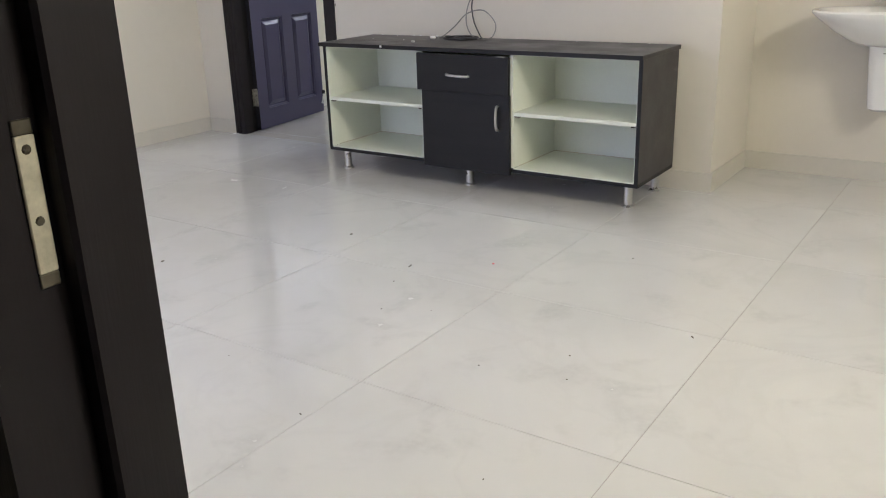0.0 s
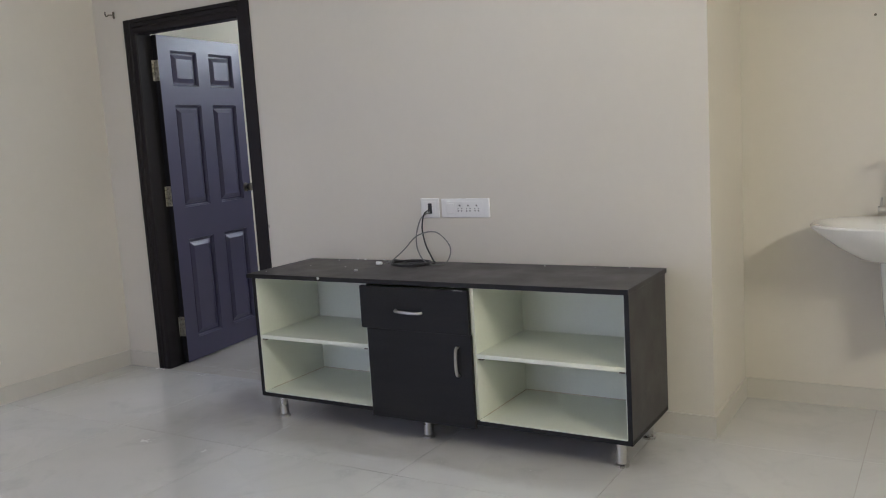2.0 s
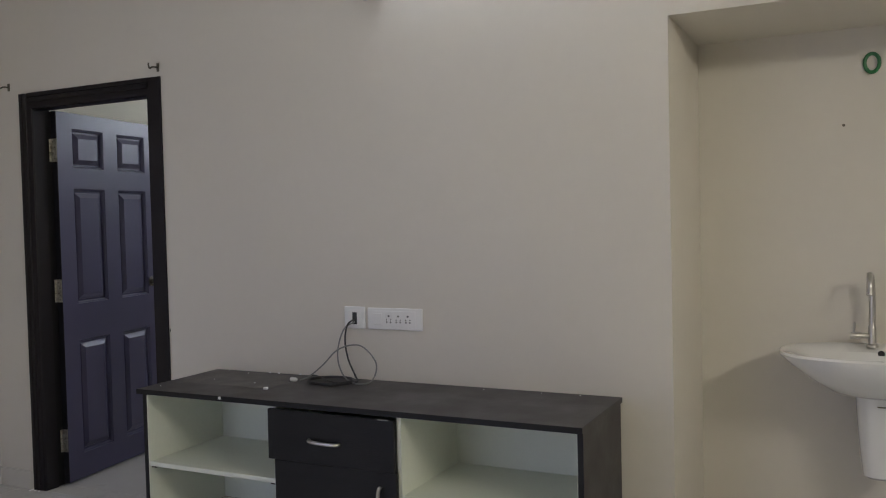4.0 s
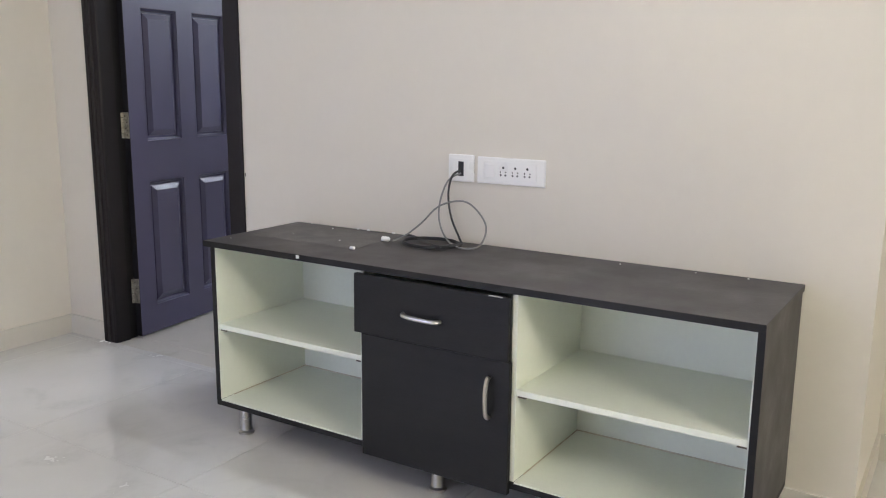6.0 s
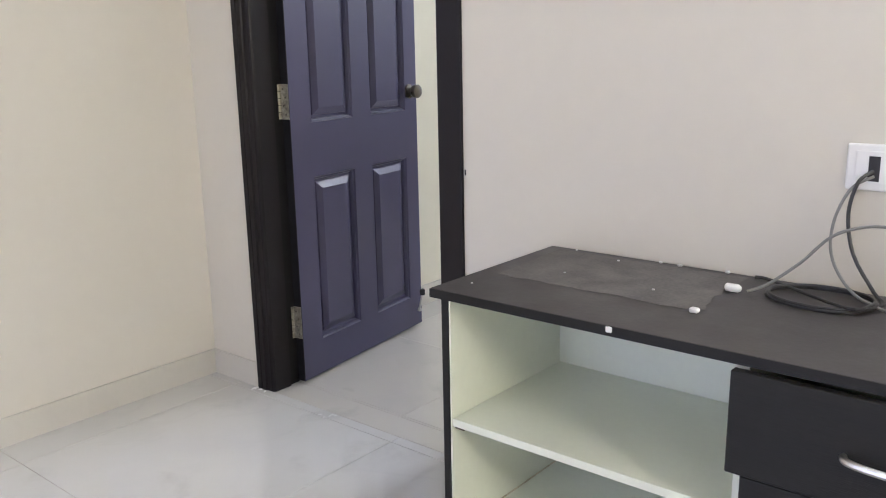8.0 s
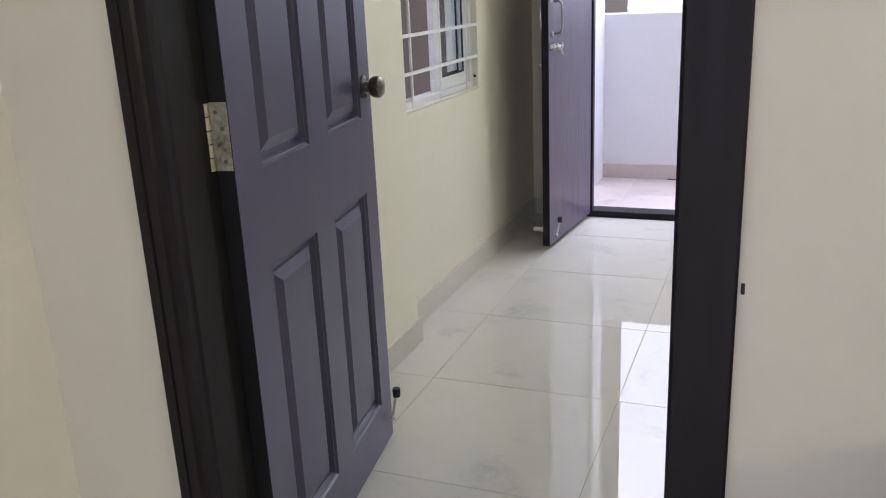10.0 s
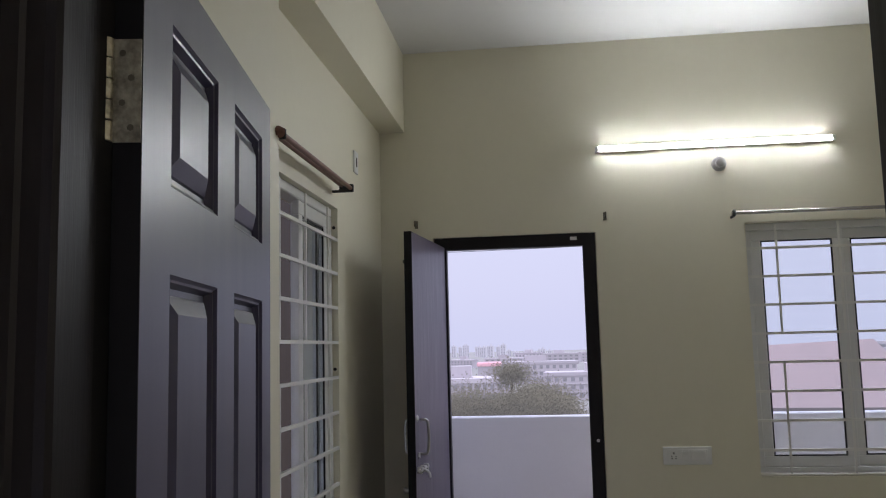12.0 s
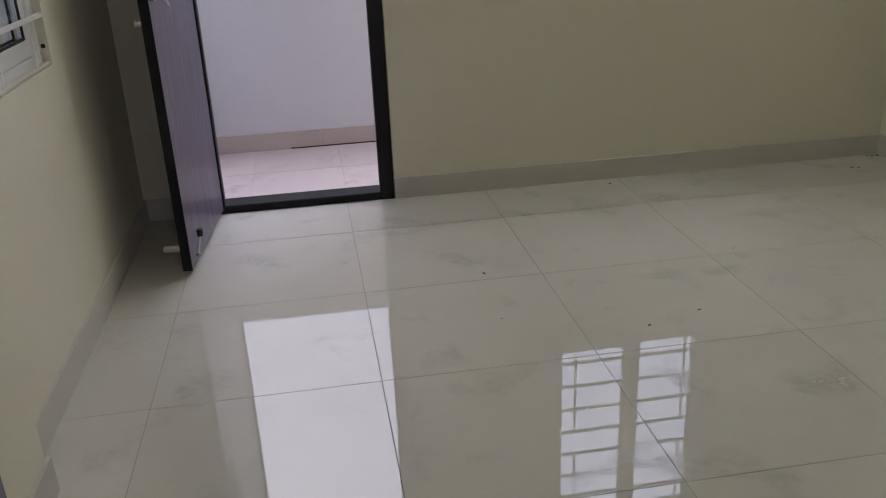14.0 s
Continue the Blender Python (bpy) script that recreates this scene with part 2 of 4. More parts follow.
def sweep(points, radius, steps=8, closed_ends=True, smooth_steps=6):
    """A tube along a smooth line through the points."""
    pts = [Vector(p) for p in points]
    line = []
    for i in range(len(pts) - 1):
        p0, p1, p2, p3 = pts[max(i - 1, 0)], pts[i], pts[i + 1], pts[min(i + 2, len(pts) - 1)]
        for s in range(smooth_steps):
            t = s / smooth_steps
            line.append(0.5 * ((2 * p1) + (p2 - p0) * t + (2 * p0 - 5 * p1 + 4 * p2 - p3) * t * t + (3 * p1 - p0 - 3 * p2 + p3) * t ** 3))
    line.append(pts[-1])
    bm = bmesh.new()
    rings, side = [], None
    for i, p in enumerate(line):
        d = (line[min(i + 1, len(line) - 1)] - line[max(i - 1, 0)]).normalized()
        side = (side - d * side.dot(d)).normalized() if side else d.orthogonal().normalized()
        up = d.cross(side)
        rings.append([bm.verts.new(p + radius * (math.cos(a) * side + math.sin(a) * up)) for a in (2 * math.pi * k / steps for k in range(steps))])
    for a, b in zip(rings, rings[1:]):
        for k in range(steps):
            bm.faces.new((a[k], a[(k + 1) % steps], b[(k + 1) % steps], b[k]))
    bm.faces.new(rings[0][::-1])
    bm.faces.new(rings[-1])
    return bm


def finish(name, bm, material, smooth=False):
    bmesh.ops.recalc_face_normals(bm, faces=bm.faces)
    me = bpy.data.meshes.new(name)
    bm.to_mesh(me)
    bm.free()
    me.materials.append(material)
    if smooth:
        me.shade_smooth()
        me.set_sharp_from_angle(angle=radians(40))
    return me


def part(name, bm, material, parent, label="", smooth=False):
    ob = new(name, finish(name, bm, material, smooth))
    ob.parent = parent
    return tagged(ob, label)


def thing(name, label, category, place=(0, 0, 0), rz=0.0, group="", kind=""):
    ob = new(name)
    ob.matrix_basis = pose(*place, 0, 0, rz)
    return tagged(ob, label, category, group, kind)


def solid(name, bm, material, label="", category="", kind="structure", smooth=False, group=""):
    return tagged(new(name, finish(name, bm, material, smooth)), label, category, group, kind)


def pieces_around(a0, a1, z0, z1, openings):
    """The rectangles of a wall that its openings (a0, a1, z0, z1) leave."""
    cuts = sorted({a0, a1, *(v for o in openings for v in o[:2])})
    out = []
    for l, r in zip(cuts, cuts[1:]):
        low = z0
        for o in sorted((o for o in openings if o[0] <= l and o[1] >= r), key=lambda o: o[2]):
            if o[2] > low:
                out.append((l, r, low, o[2]))
            low = o[3]
        if low < z1:
            out.append((l, r, low, z1))
    return out


def wall_along_x(name, y0, y1, x0, x1, z0, z1, openings=(), material=None, label="cream painted plaster wall"):
    bm = bmesh.new()
    for l, r, b, t in pieces_around(x0, x1, z0, z1, openings):
        add_box(bm, l, y0, b, r, y1, t)
    return solid(name, bm, material or PAINT, label, "wall")


def wall_along_y(name, x0, x1, y0, y1, z0, z1, openings=(), material=None, label="cream painted plaster wall"):
    bm = bmesh.new()
    for l, r, b, t in pieces_around(y0, y1, z0, z1, openings):
        add_box(bm, x0, l, b, x1, r, t)
    return solid(name, bm, material or PAINT, label, "wall")


# ---- the plan ----
XL = -0.27            # inner face of the long outer wall, in both rooms
TVX = 3.342           # end of the cabinet wall
RECY = 0.60           # back wall of the washbasin recess
DOORW, DOORH = 0.978, 2.085
FARY = 3.50           # bedroom wall with balcony door
XR = 3.19             # bedroom's other side wall
LIVX = 6.30           # living room's other side wall
NEARY = -3.737        # wall with the door that the walk begins in
CEILZ = 3.03
BALY = 4.57
WZ0, WZ1 = 0.853, 2.068

wall_along_y("wall_west", XL - 0.15, XL, NEARY - 0.12, 0.06, 0, CEILZ, [(-1.955, -1.045, 0.80, 2.05)])
wall_along_y("wall_west_bedroom", XL - 0.15, XL, 0.06, FARY + 0.15, 0, CEILZ, [(1.69, 2.58, 0.83, WZ1)], PAINT_TINTED)
wall_along_x("wall_cabinet", 0, 0.115, XL, XR, 0, CEILZ, [(0, DOORW, 0, DOORH)])
wall_along_y("wall_recess_side", XR, TVX, 0, RECY + 0.115, 0, CEILZ)
wall_along_x("wall_recess_back", RECY, RECY + 0.115, TVX, LIVX, 0, CEILZ)
solid("recess_lintel", box(TVX, 0, 2.07, LIVX, RECY, CEILZ), PAINT, "cream painted lintel over the washbasin recess", "lintel")
wall_along_y("wall_east", LIVX, LIVX + 0.15, NEARY - 0.12, RECY + 0.115, 0, CEILZ)
# the first opening is unseen, added to let sky light into the living room
wall_along_x("wall_south", NEARY - 0.118, NEARY, XL, LIVX, 0, CEILZ, [(0.1, 2.58, 0.02, 2.35), (3.92, 4.95, 0, DOORH)])
wall_along_x("wall_far", FARY, FARY + 0.15, XL, XR, 0, CEILZ, [(0.0, 0.815, 0, 2.05), (1.537, 2.448, WZ0, WZ1)], PAINT_TINTED)
wall_along_y("wall_bedroom_east", XR, TVX, RECY + 0.115, FARY + 0.15, 0, CEILZ, (), PAINT_TINTED)
wall_along_y("wall_start_west", 2.6, 2.7, -6.6, NEARY - 0.12, 0, CEILZ)
wall_along_y("wall_start_east", LIVX, LIVX + 0.1, -6.6, NEARY - 0.12, 0, CEILZ)
wall_along_x("wall_start_back", -6.7, -6.6, 2.6, LIVX + 0.1, 0, CEILZ)
solid("ceiling", box(XL - 0.15, -6.7, CEILZ, LIVX + 0.15, FARY + 0.15, CEILZ + 0.12), CEIL, "white painted ceiling", "ceiling")
# added out of view to keep part of the sky off the parapet
solid("sky_block", box(XL - 0.15, -6.7, CEILZ + 0.13, LIVX + 0.15, FARY + 0.15, CEILZ + 6.4), RENDER_W, "unseen white block added above the flat to shade the balcony", "storey")
solid("beam_bedroom", box(XL, 0.115, 2.61, XL + 0.13, FARY, CEILZ), PAINT_TINTED, "cream painted concrete beam along the wall", "beam")
solid("beam_living", box(XL, NEARY, 2.64, XL + 0.105, 0, CEILZ), PAINT, "cream painted concrete beam along the wall", "beam")
solid("pilaster", box(XL, 0.115, 0, XL + 0.070, 1.60, 2.61), PAINT_TINTED, "cream painted pilaster beside the bedroom door", "pilaster")


# ---- doors ----
def jamb_profile(w, depth, flip=False, front=-0.012):
    """The moulded outline of a door jamb: beads on the face, a stop, and a rebate for the leaf."""
    p = [(0, depth), (0, front), (0.020, front), (0.023, front + 0.006), (0.026, front), (0.046, front), (0.050, front + 0.006), (w - 0.014, front + 0.006),
         (w - 0.004, front + 0.009), (w, front + 0.016), (w, depth - 0.042), (w - 0.016, depth - 0.042), (w - 0.016, depth)]
    return [(-x, y) for x, y in p] if flip else p


def door_frame(parent, width, height, depth, w=0.085):
    part("jamb", extrude_profile(jamb_profile(w, depth), 0, height - 0.001), FRAME, parent)
    plain = [(0, depth), (0, -0.010), (-0.004, -0.012), (-w + 0.006, -0.012), (-w, -0.006), (-w, depth - 0.042), (-w + 0.016, depth - 0.042), (-w + 0.016, depth)]
    right = part("jamb", extrude_profile(plain, 0, height - 0.001), FRAME, parent)
    right.location.x = width
    bm = extrude_profile(jamb_profile(w, depth), w - 0.02, width - w + 0.02)
    for v in bm.verts:
        v.co = Vector((v.co.z, v.co.y, height - v.co.x))
    part("head", bm, FRAME, parent)


def panel_bm(u0, u1, z0, z1, face=0.0):
    """A fielded panel: an ovolo step down from the leaf's face, a sunk margin, and a sloped rise to the raised field. y points out of the face."""
    bm = bmesh.new()
    u0, u1, z0, z1 = u0 + 0.0006, u1 - 0.0006, z0 + 0.0006, z1 - 0.0006
    loops = [(0.0, face), (0.004, face - 0.005), (0.0075, face - 0.006), (0.010, face - 0.012), (0.013, face - 0.018), (0.022, face - 0.018), (0.024, face - 0.014), (0.048, face - 0.003)]
    rings = [[bm.verts.new(p) for p in ((u0 + i, y, z0 + i), (u1 - i, y, z0 + i), (u1 - i, y, z1 - i), (u0 + i, y, z1 - i))] for i, y in loops]
    for a, b in zip(rings, rings[1:]):
        for k in range(4):
            bm.faces.new((a[k], a[(k + 1) % 4], b[(k + 1) % 4], b[k]))
    bm.faces.new(rings[-1])
    lo = [bm.verts.new((v.co.x, face - 0.024, v.co.z)) for v in rings[0]]
    for k in range(4):
        bm.faces.new((lo[k], lo[(k + 1) % 4], rings[0][(k + 1) % 4], rings[0][k]))
    bm.faces.new(lo)
    return bm


def knob(parent, u, y, z, sign=1):
    part("knob", lathe([(0.030, 0), (0.030, 0.004 * sign), (0.014, 0.007 * sign), (0.013, 0.016 * sign), (0.023, 0.022 * sign), (0.028, 0.032 * sign), (0.028, 0.046 * sign), (0.021, 0.053 * sign), (0.006, 0.055 * sign)],
                       (u, y, z), "y", 24), STEEL_D, parent, "tarnished round door knob", True)


def hinge(parent, z, h=0.122):
    """A butt hinge on the edge of a leaf: a screwed plate and the knuckle behind it."""
    bm = box(-0.0045, -0.033, z, -0.0022, -0.001, z + h)
    for k in range(5):
        add_lathe(bm, [(0.0088, z + h * k / 5 + 0.001), (0.0088, z + h * (k + 1) / 5 - 0.001)], (-0.0090, -0.040, 0), "z", 12)
    ob = part("hinge", bm, HINGE, parent, "paint-splashed steel hinge")
    for k in range(4):
        part("screw", lathe([(0.004, -0.0058), (0.003, -0.0045)], (0, -0.012 - 0.010 * (k % 2), z + h * (0.14 + 0.24 * k)), "x", 8), STEEL_D, ob)
    return ob


def stopper(parent, u, y, z):
    """A spring door stopper folded up on the foot of a leaf."""
    bm = lathe([(0.009, 0), (0.007, 0.012), (0.0045, 0.014), (0.0045, 0.075), (0.008, 0.078)], (0, 0, 0), "z", 12)
    bmesh.ops.rotate(bm, verts=bm.verts, cent=(0, 0, 0), matrix=Matrix.Rotation(radians(-12), 3, "X"))
    bmesh.ops.translate(bm, verts=bm.verts, vec=(u, y, z))
    st = part("door_stopper", bm, CHROME, parent, "folded steel foot stopper", True)
    part("rubber_tip", lathe([(0.011, 0), (0.012, 0.02), (0.010, 0.026)], (u, y + 0.018, z + 0.076), "z", 12), RUBBER, st, "black rubber tip", True)
    return st


def six_panel_leaf(parent, width, height, place, angle):
    """A leaf with six fielded panels. Its x runs from the hinge to the lock, its y out of the panelled face."""
    leaf_mesh = bmesh.new()
    us, zs = [(0.112, 0.357), (0.474, 0.719)], [(0.145, 0.768), (0.966, 1.594), (1.706, 1.920)]
    th, z0 = 0.033, 0.010
    for u0, u1 in ((0, us[0][0]), (us[0][1], us[1][0]), (us[1][1], width)):
        add_box(leaf_mesh, u0, -th, z0, u1, 0, height)
    for u0, u1 in us:
        for a, b in ((z0, zs[0][0]), (zs[0][1], zs[1][0]), (zs[1][1], zs[2][0]), (zs[2][1], height)):
            add_box(leaf_mesh, u0, -th, a, u1, 0, b)
    leaf = part("leaf", leaf_mesh, DOOR, parent, "dark brown six-panel door leaf standing open")
    leaf.matrix_basis = place @ pose(0, 0, 0, 0, 0, angle)
    for u0, u1 in us:
        for a, b in zs:
            part("panel", panel_bm(u0, u1, a, b), DOOR, leaf)
    knob(leaf, width - 0.055, 0, 1.043)
    return leaf


ANG = math.degrees(math.atan2(0.98991, -0.14171))
door_1 = thing("door_1", "dark brown six-panel bedroom door standing open in a moulded frame", "door", (0, 0, 0), kind="structure")
door_frame(door_1, DOORW, DOORH, 0.117)
leaf_1 = six_panel_leaf(door_1, 0.806, 2.004, Matrix.Translation((0.113, 0.1215, 0)), ANG)
# the leaf's panelled face looks back over the opening: mirror its depth
leaf_1.matrix_basis = Matrix.Translation((0.113, 0.1215, 0)) @ pose(0, 0, 0, 0, 0, ANG) @ Matrix.Diagonal((1, -1, 1, 1))
stopper(leaf_1, 0.77, 0.012, 0.075)
# added strip that blocks the bright wall behind the hinge gap and keeps it dark
part("gap_filler", box(0.0692, 0.0756, 0.002, 0.0794, 0.1200, 2.0), EDGE, door_1, "black filler added to darken the gap at the hinge side")
part("hinge_edge", box(-0.002, -0.033, 0.010, 0.0, 0.0, 2.004), EDGE, leaf_1, "black painted hinge edge")
for z in (0.178, 0.985, 1.735):
    hinge(leaf_1, z)

door_3 = thing("door_3", "dark brown wooden door frame without its leaf in view", "door frame", (4.0, NEARY, 0), kind="structure")
STOP = [(0.0, 0.010), (-0.075, 0.010), (-0.080, 0.006), (-0.080, -0.125), (-0.018, -0.125), (-0.018, -0.056), (-0.004, -0.054), (0.0, -0.050)]
part("jamb", extrude_profile(STOP, 0, DOORH - 0.001), FRAME, door_3)
part("jamb", extrude_profile([(0.87 - x, y) for x, y in STOP], 0, DOORH - 0.001), FRAME, door_3)
bm = extrude_profile(STOP, 0, 0.87)
for v in bm.verts:
    v.co = Vector((v.co.z, v.co.y, DOORH - 0.08 - v.co.x))
part("head", bm, FRAME, door_3)
strike = part("strike_plate", box(-0.0185, -0.0765, 0.957, -0.0155, -0.0605, 1.060, bevel=0.001), PLATE, door_3, "bare metal strike plate with chipped paint round it")
for z, h in ((1.0605, 0.011), (0.9455, 0.011)):
    part("chipped_end", box(-0.0185, -0.0765, z, -0.0163, -0.0605, z + h, bevel=0.0008), STEEL_D, strike, "dark chipped paint at the plate's end")
for z in (0.997, 1.050):
    part("screw", lathe([(0.0038, -0.0155), (0.003, -0.0143)], (0, -0.0685, z), "x", 10), STEEL_D, strike)

# balcony door
door_2 = thing("door_2", "plum brown flush balcony door standing open with black frame and sill", "door", (0, FARY, 0), kind="structure")
P2 = [(0, 0.11), (0, -0.006), (0.058, -0.006), (0.062, -0.002), (0.062, 0.045), (0.046, 0.047), (0.046, 0.11)]
part("jamb", extrude_profile([(x + 0.005, y) for x, y in P2], 0, 2.045), FRAME, door_2)
part("jamb", extrude_profile([(0.812 - x, y) for x, y in P2], 0, 2.045), FRAME, door_2)
bm = extrude_profile(P2, 0.05, 0.77)
for v in bm.verts:
    v.co = Vector((v.co.z, v.co.y - 0.001, 2.047 - v.co.x))
part("head", bm, FRAME, door_2)
part("sill", box(0.05, -0.004, 0, 0.77, 0.11, 0.035, bevel=0.004), EDGE, door_2, "black door sill")
part("bolt_socket", lathe([(0.008, -0.009), (0.008, -0.005)], (0.785, 0, 1.03), "y", 12), CHROME, door_2)
part("number_mark", box(0.69, -0.0085, 2.013, 0.722, -0.0065, 2.030), PLASTIC, door_2, "small pale painted mark")
leaf_2 = part("leaf", box(0, -0.033, 0.022, 0.665, 0, 1.998, bevel=0.0015), LAMINATE, door_2, "plum brown flush leaf with vertical grain")
# closed it would fill the opening; it stands open into the room
leaf_2.matrix_basis = pose(0.058, -0.012, 0, 0, 0, -95.5)
part("lock_edge", box(0.665, -0.0335, 0.022, 0.669, 0.0005, 1.998), EDGE, leaf_2, "black edge lipping")
for side in (1, -1):
    y0 = 0.0 if side > 0 else -0.033
    part("pull_handle", sweep([(0.575, y0, 1.045), (0.575, y0 + side * 0.03, 1.05), (0.575, y0 + side * 0.036, 1.10), (0.575, y0 + side * 0.036, 1.14), (0.575, y0 + side * 0.03, 1.185), (0.575, y0, 1.19)], 0.006, 8), CHROME, leaf_2, "chrome pull handle", True)
ald = part("latch", sweep([(0.50, 0.012, 0.985), (0.55, 0.012, 0.985), (0.655, 0.012, 0.985)], 0.007, 8), CHROME, leaf_2, "chrome sliding latch", True)
for u in (0.53, 0.59, 0.64):
    part("latch_bracket", box(u - 0.007, 0, 0.970, u + 0.007, 0.022, 1.0, bevel=0.003), CHROME, ald)
part("latch_grip", sweep([(0.60, 0.015, 0.985), (0.602, 0.04, 0.972), (0.603, 0.046, 0.95)], 0.006, 8), CHROME, ald, "", True)
part("keeper", box(0.60, 0, 1.03, 0.625, 0.004, 1.055, bevel=0.001), CHROME, leaf_2)
part("key_plate", lathe([(0.014, 0), (0.012, 0.004)], (0.63, 0, 1.20), "y", 12), CHROME, leaf_2)
part("knob", lathe([(0.012, -0.033), (0.010, -0.05), (0.014, -0.056), (0.012, -0.064)], (0.63, 0, 0.90), "y", 12), CHROME, leaf_2, "", True)
part("top_bolt", box(0.63, -0.043, 1.86, 0.66, -0.033, 1.875, bevel=0.002), STEEL_D, leaf_2)
stopper(leaf_2, 0.60, 0.012, 0.055)
part("buffer", lathe([(0.017, -0.033), (0.017, -0.040), (0.012, -0.044), (0.012, -0.105), (0.009, -0.110)], (0.60, 0, 0.085), "y", 14), CREAMPL, leaf_2, "ivory plastic buffer", True)


# ---- windows with grilles ----
def window(name, place, rz, width, z0, z1, bars, verticals, label, sashes, deep=0.0):
    """x along the wall, y outwards; the grille stands in the plane of the inner wall face. sashes: where each pane begins and ends along x."""
    w = thing(name, label, "window", place, rz, kind="structure")
    h = z1 - z0
    fr = bmesh.new()
    a, b, t, st = 0.055 + deep, 0.115 + deep, 0.036, 0.050
    for q in ((0, 0, width, t), (0, h - t, width, h), (0, t, t, h - t), (width - t, t, width, h - t)):
        add_box(fr, q[0], a, z0 + q[1], q[2], b, z0 + q[3], bevel=0.004)
    part("window_frame", fr, UPVC, w)
    part("window_sill", box(0.002, 0.004, z0 + 0.001, width - 0.002, a, z0 + 0.012, bevel=0.003), PAINT, w)
    for k, (p0, p1) in enumerate(sashes):
        x0, x1, y0 = p0 - st, p1 + st, (0.062, 0.088)[k] + deep
        sash = bmesh.new()
        for q in ((x0, z0 + t, x1, z0 + t + st), (x0, z1 - t - st, x1, z1 - t), (x0, z0 + t + st, p0, z1 - t - st), (p1, z0 + t + st, x1, z1 - t - st)):
            add_box(sash, q[0], y0, q[1], q[2], y0 + 0.024, q[3], bevel=0.003)
        so = part("sash", sash, UPVC, w)
        pane = part("pane", box(p0 - 0.004, y0 + 0.010, z0 + t + st - 0.004, p1 + 0.004, y0 + 0.014, z1 - t - st + 0.004), GLASS, so)
        pane.visible_shadow = False
        gasket = bmesh.new()
        for q in ((p0, z0 + t + st, p1, z0 + t + st + 0.007), (p0, z1 - t - st - 0.007, p1, z1 - t - st), (p0, z0 + t + st + 0.007, p0 + 0.007, z1 - t - st - 0.007), (p1 - 0.007, z0 + t + st + 0.007, p1, z1 - t - st - 0.007)):
            add_box(gasket, q[0], y0 + 0.003, q[1], q[2], y0 + 0.009, q[3])
        part("gasket", gasket, RUBBER, so, "black rubber gasket")
    gr = bmesh.new()
    for z in bars:
        for x in (0.0015, width - 0.0075):
            add_box(gr, x, 0.000, z - 0.007, x + 0.006, 0.014, z + 0.007)
    g = part("grille", gr, GRILLE, w, "white enamelled steel grille")
    for z in bars:
        part("bar", box(0.0075, 0.001, z - 0.006, width - 0.0075, 0.013, z + 0.006), GRILLE, g)
    for x, za, zb in verticals:
        part("bar", box(x - 0.005, 0.0045, za, x + 0.005, 0.0115, zb), GRILLE, g)
    return w


BARS = [0.975 + 0.1377 * k for k in range(8)]
SPLIT = lambda x, z0: [(x, z0 + 0.012, BARS[3]), (x, BARS[4], WZ1 - 0.012)]
window("window_2", (1.537, FARY, 0), 0, 0.911, WZ0, WZ1, BARS, SPLIT(0.143, WZ0) + SPLIT(0.435, WZ0) + SPLIT(0.728, WZ0), "white sliding window with steel grille beside the balcony door", ((0.082, 0.420), (0.512, 0.813)))
w1 = window("window_1", (XL, 1.69, 0), 90, 0.89, 0.83, WZ1, BARS, SPLIT(0.15, 0.83) + SPLIT(0.45, 0.83) + SPLIT(0.76, 0.83), "white sliding window pushed half open behind a white steel grille", ((0.500, 0.800), (0.560, 0.800)), -0.030)
for z in (0.885, 1.42, 1.99):
    part("screw_hole", lathe([(0.007, 0.8885), (0.007, 0.8905)], (0, 0.016, z), "x", 10), HOLE, w1, "dark plug hole in the reveal")
window("window_3", (XL, -1.955, 0), 90, 0.91, 0.80, 2.05, [z - 0.045 for z in BARS], [(x, 0.812, 2.03) for x in (0.15, 0.45, 0.76)], "white sliding window with steel grille in the living room", ((0.10, 0.428), (0.483, 0.811)))

def curtain_rod(place, rz, length, material, double, label):
    r = thing("curtain_rod", label, "curtain rod", place, rz)
    for k in range(2 if double else 1):
        part("rod", lathe([(0.009, 0), (0.009, length)], (0, 0.035 * k, 0.012 * k), "x", 12), material, r, "", True)
    if double:
        part("finial", lathe([(0.006, -0.036), (0.015, -0.028), (0.010, -0.018), (0.017, -0.008), (0.010, 0.0)], (0, 0, 0), "x", 14), RODBROWN, r, "reddish brown finial", True)
    for x in (0.012, length - 0.012):
        b = box(x - 0.007, -0.012, -0.016, x + 0.007, 0.045 if double else 0.013, 0.016, bevel=0.003)
        add_box(b, x - 0.004, 0.013, -0.016, x + 0.004, 0.075, -0.006)
        part("bracket", b, RUBBER, r, "black bracket")
    return r


curtain_rod((1.462, FARY - 0.075, 2.105), 0, 1.06, RODSTEEL, False, "bare steel curtain rod on black brackets above the window")
curtain_rod((XL + 0.075, 1.60, 2.135), 90, 0.91, RODBROWN, True, "bare double brown curtain rod above the window")

# ---- lights ----
# shade on the white bulb holders put into the grey; also the worn drawer edge
HOLDER = mat("plastic greyed for shade and wear", (0.42, 0.41, 0.39), 0.4, vary=0.05)


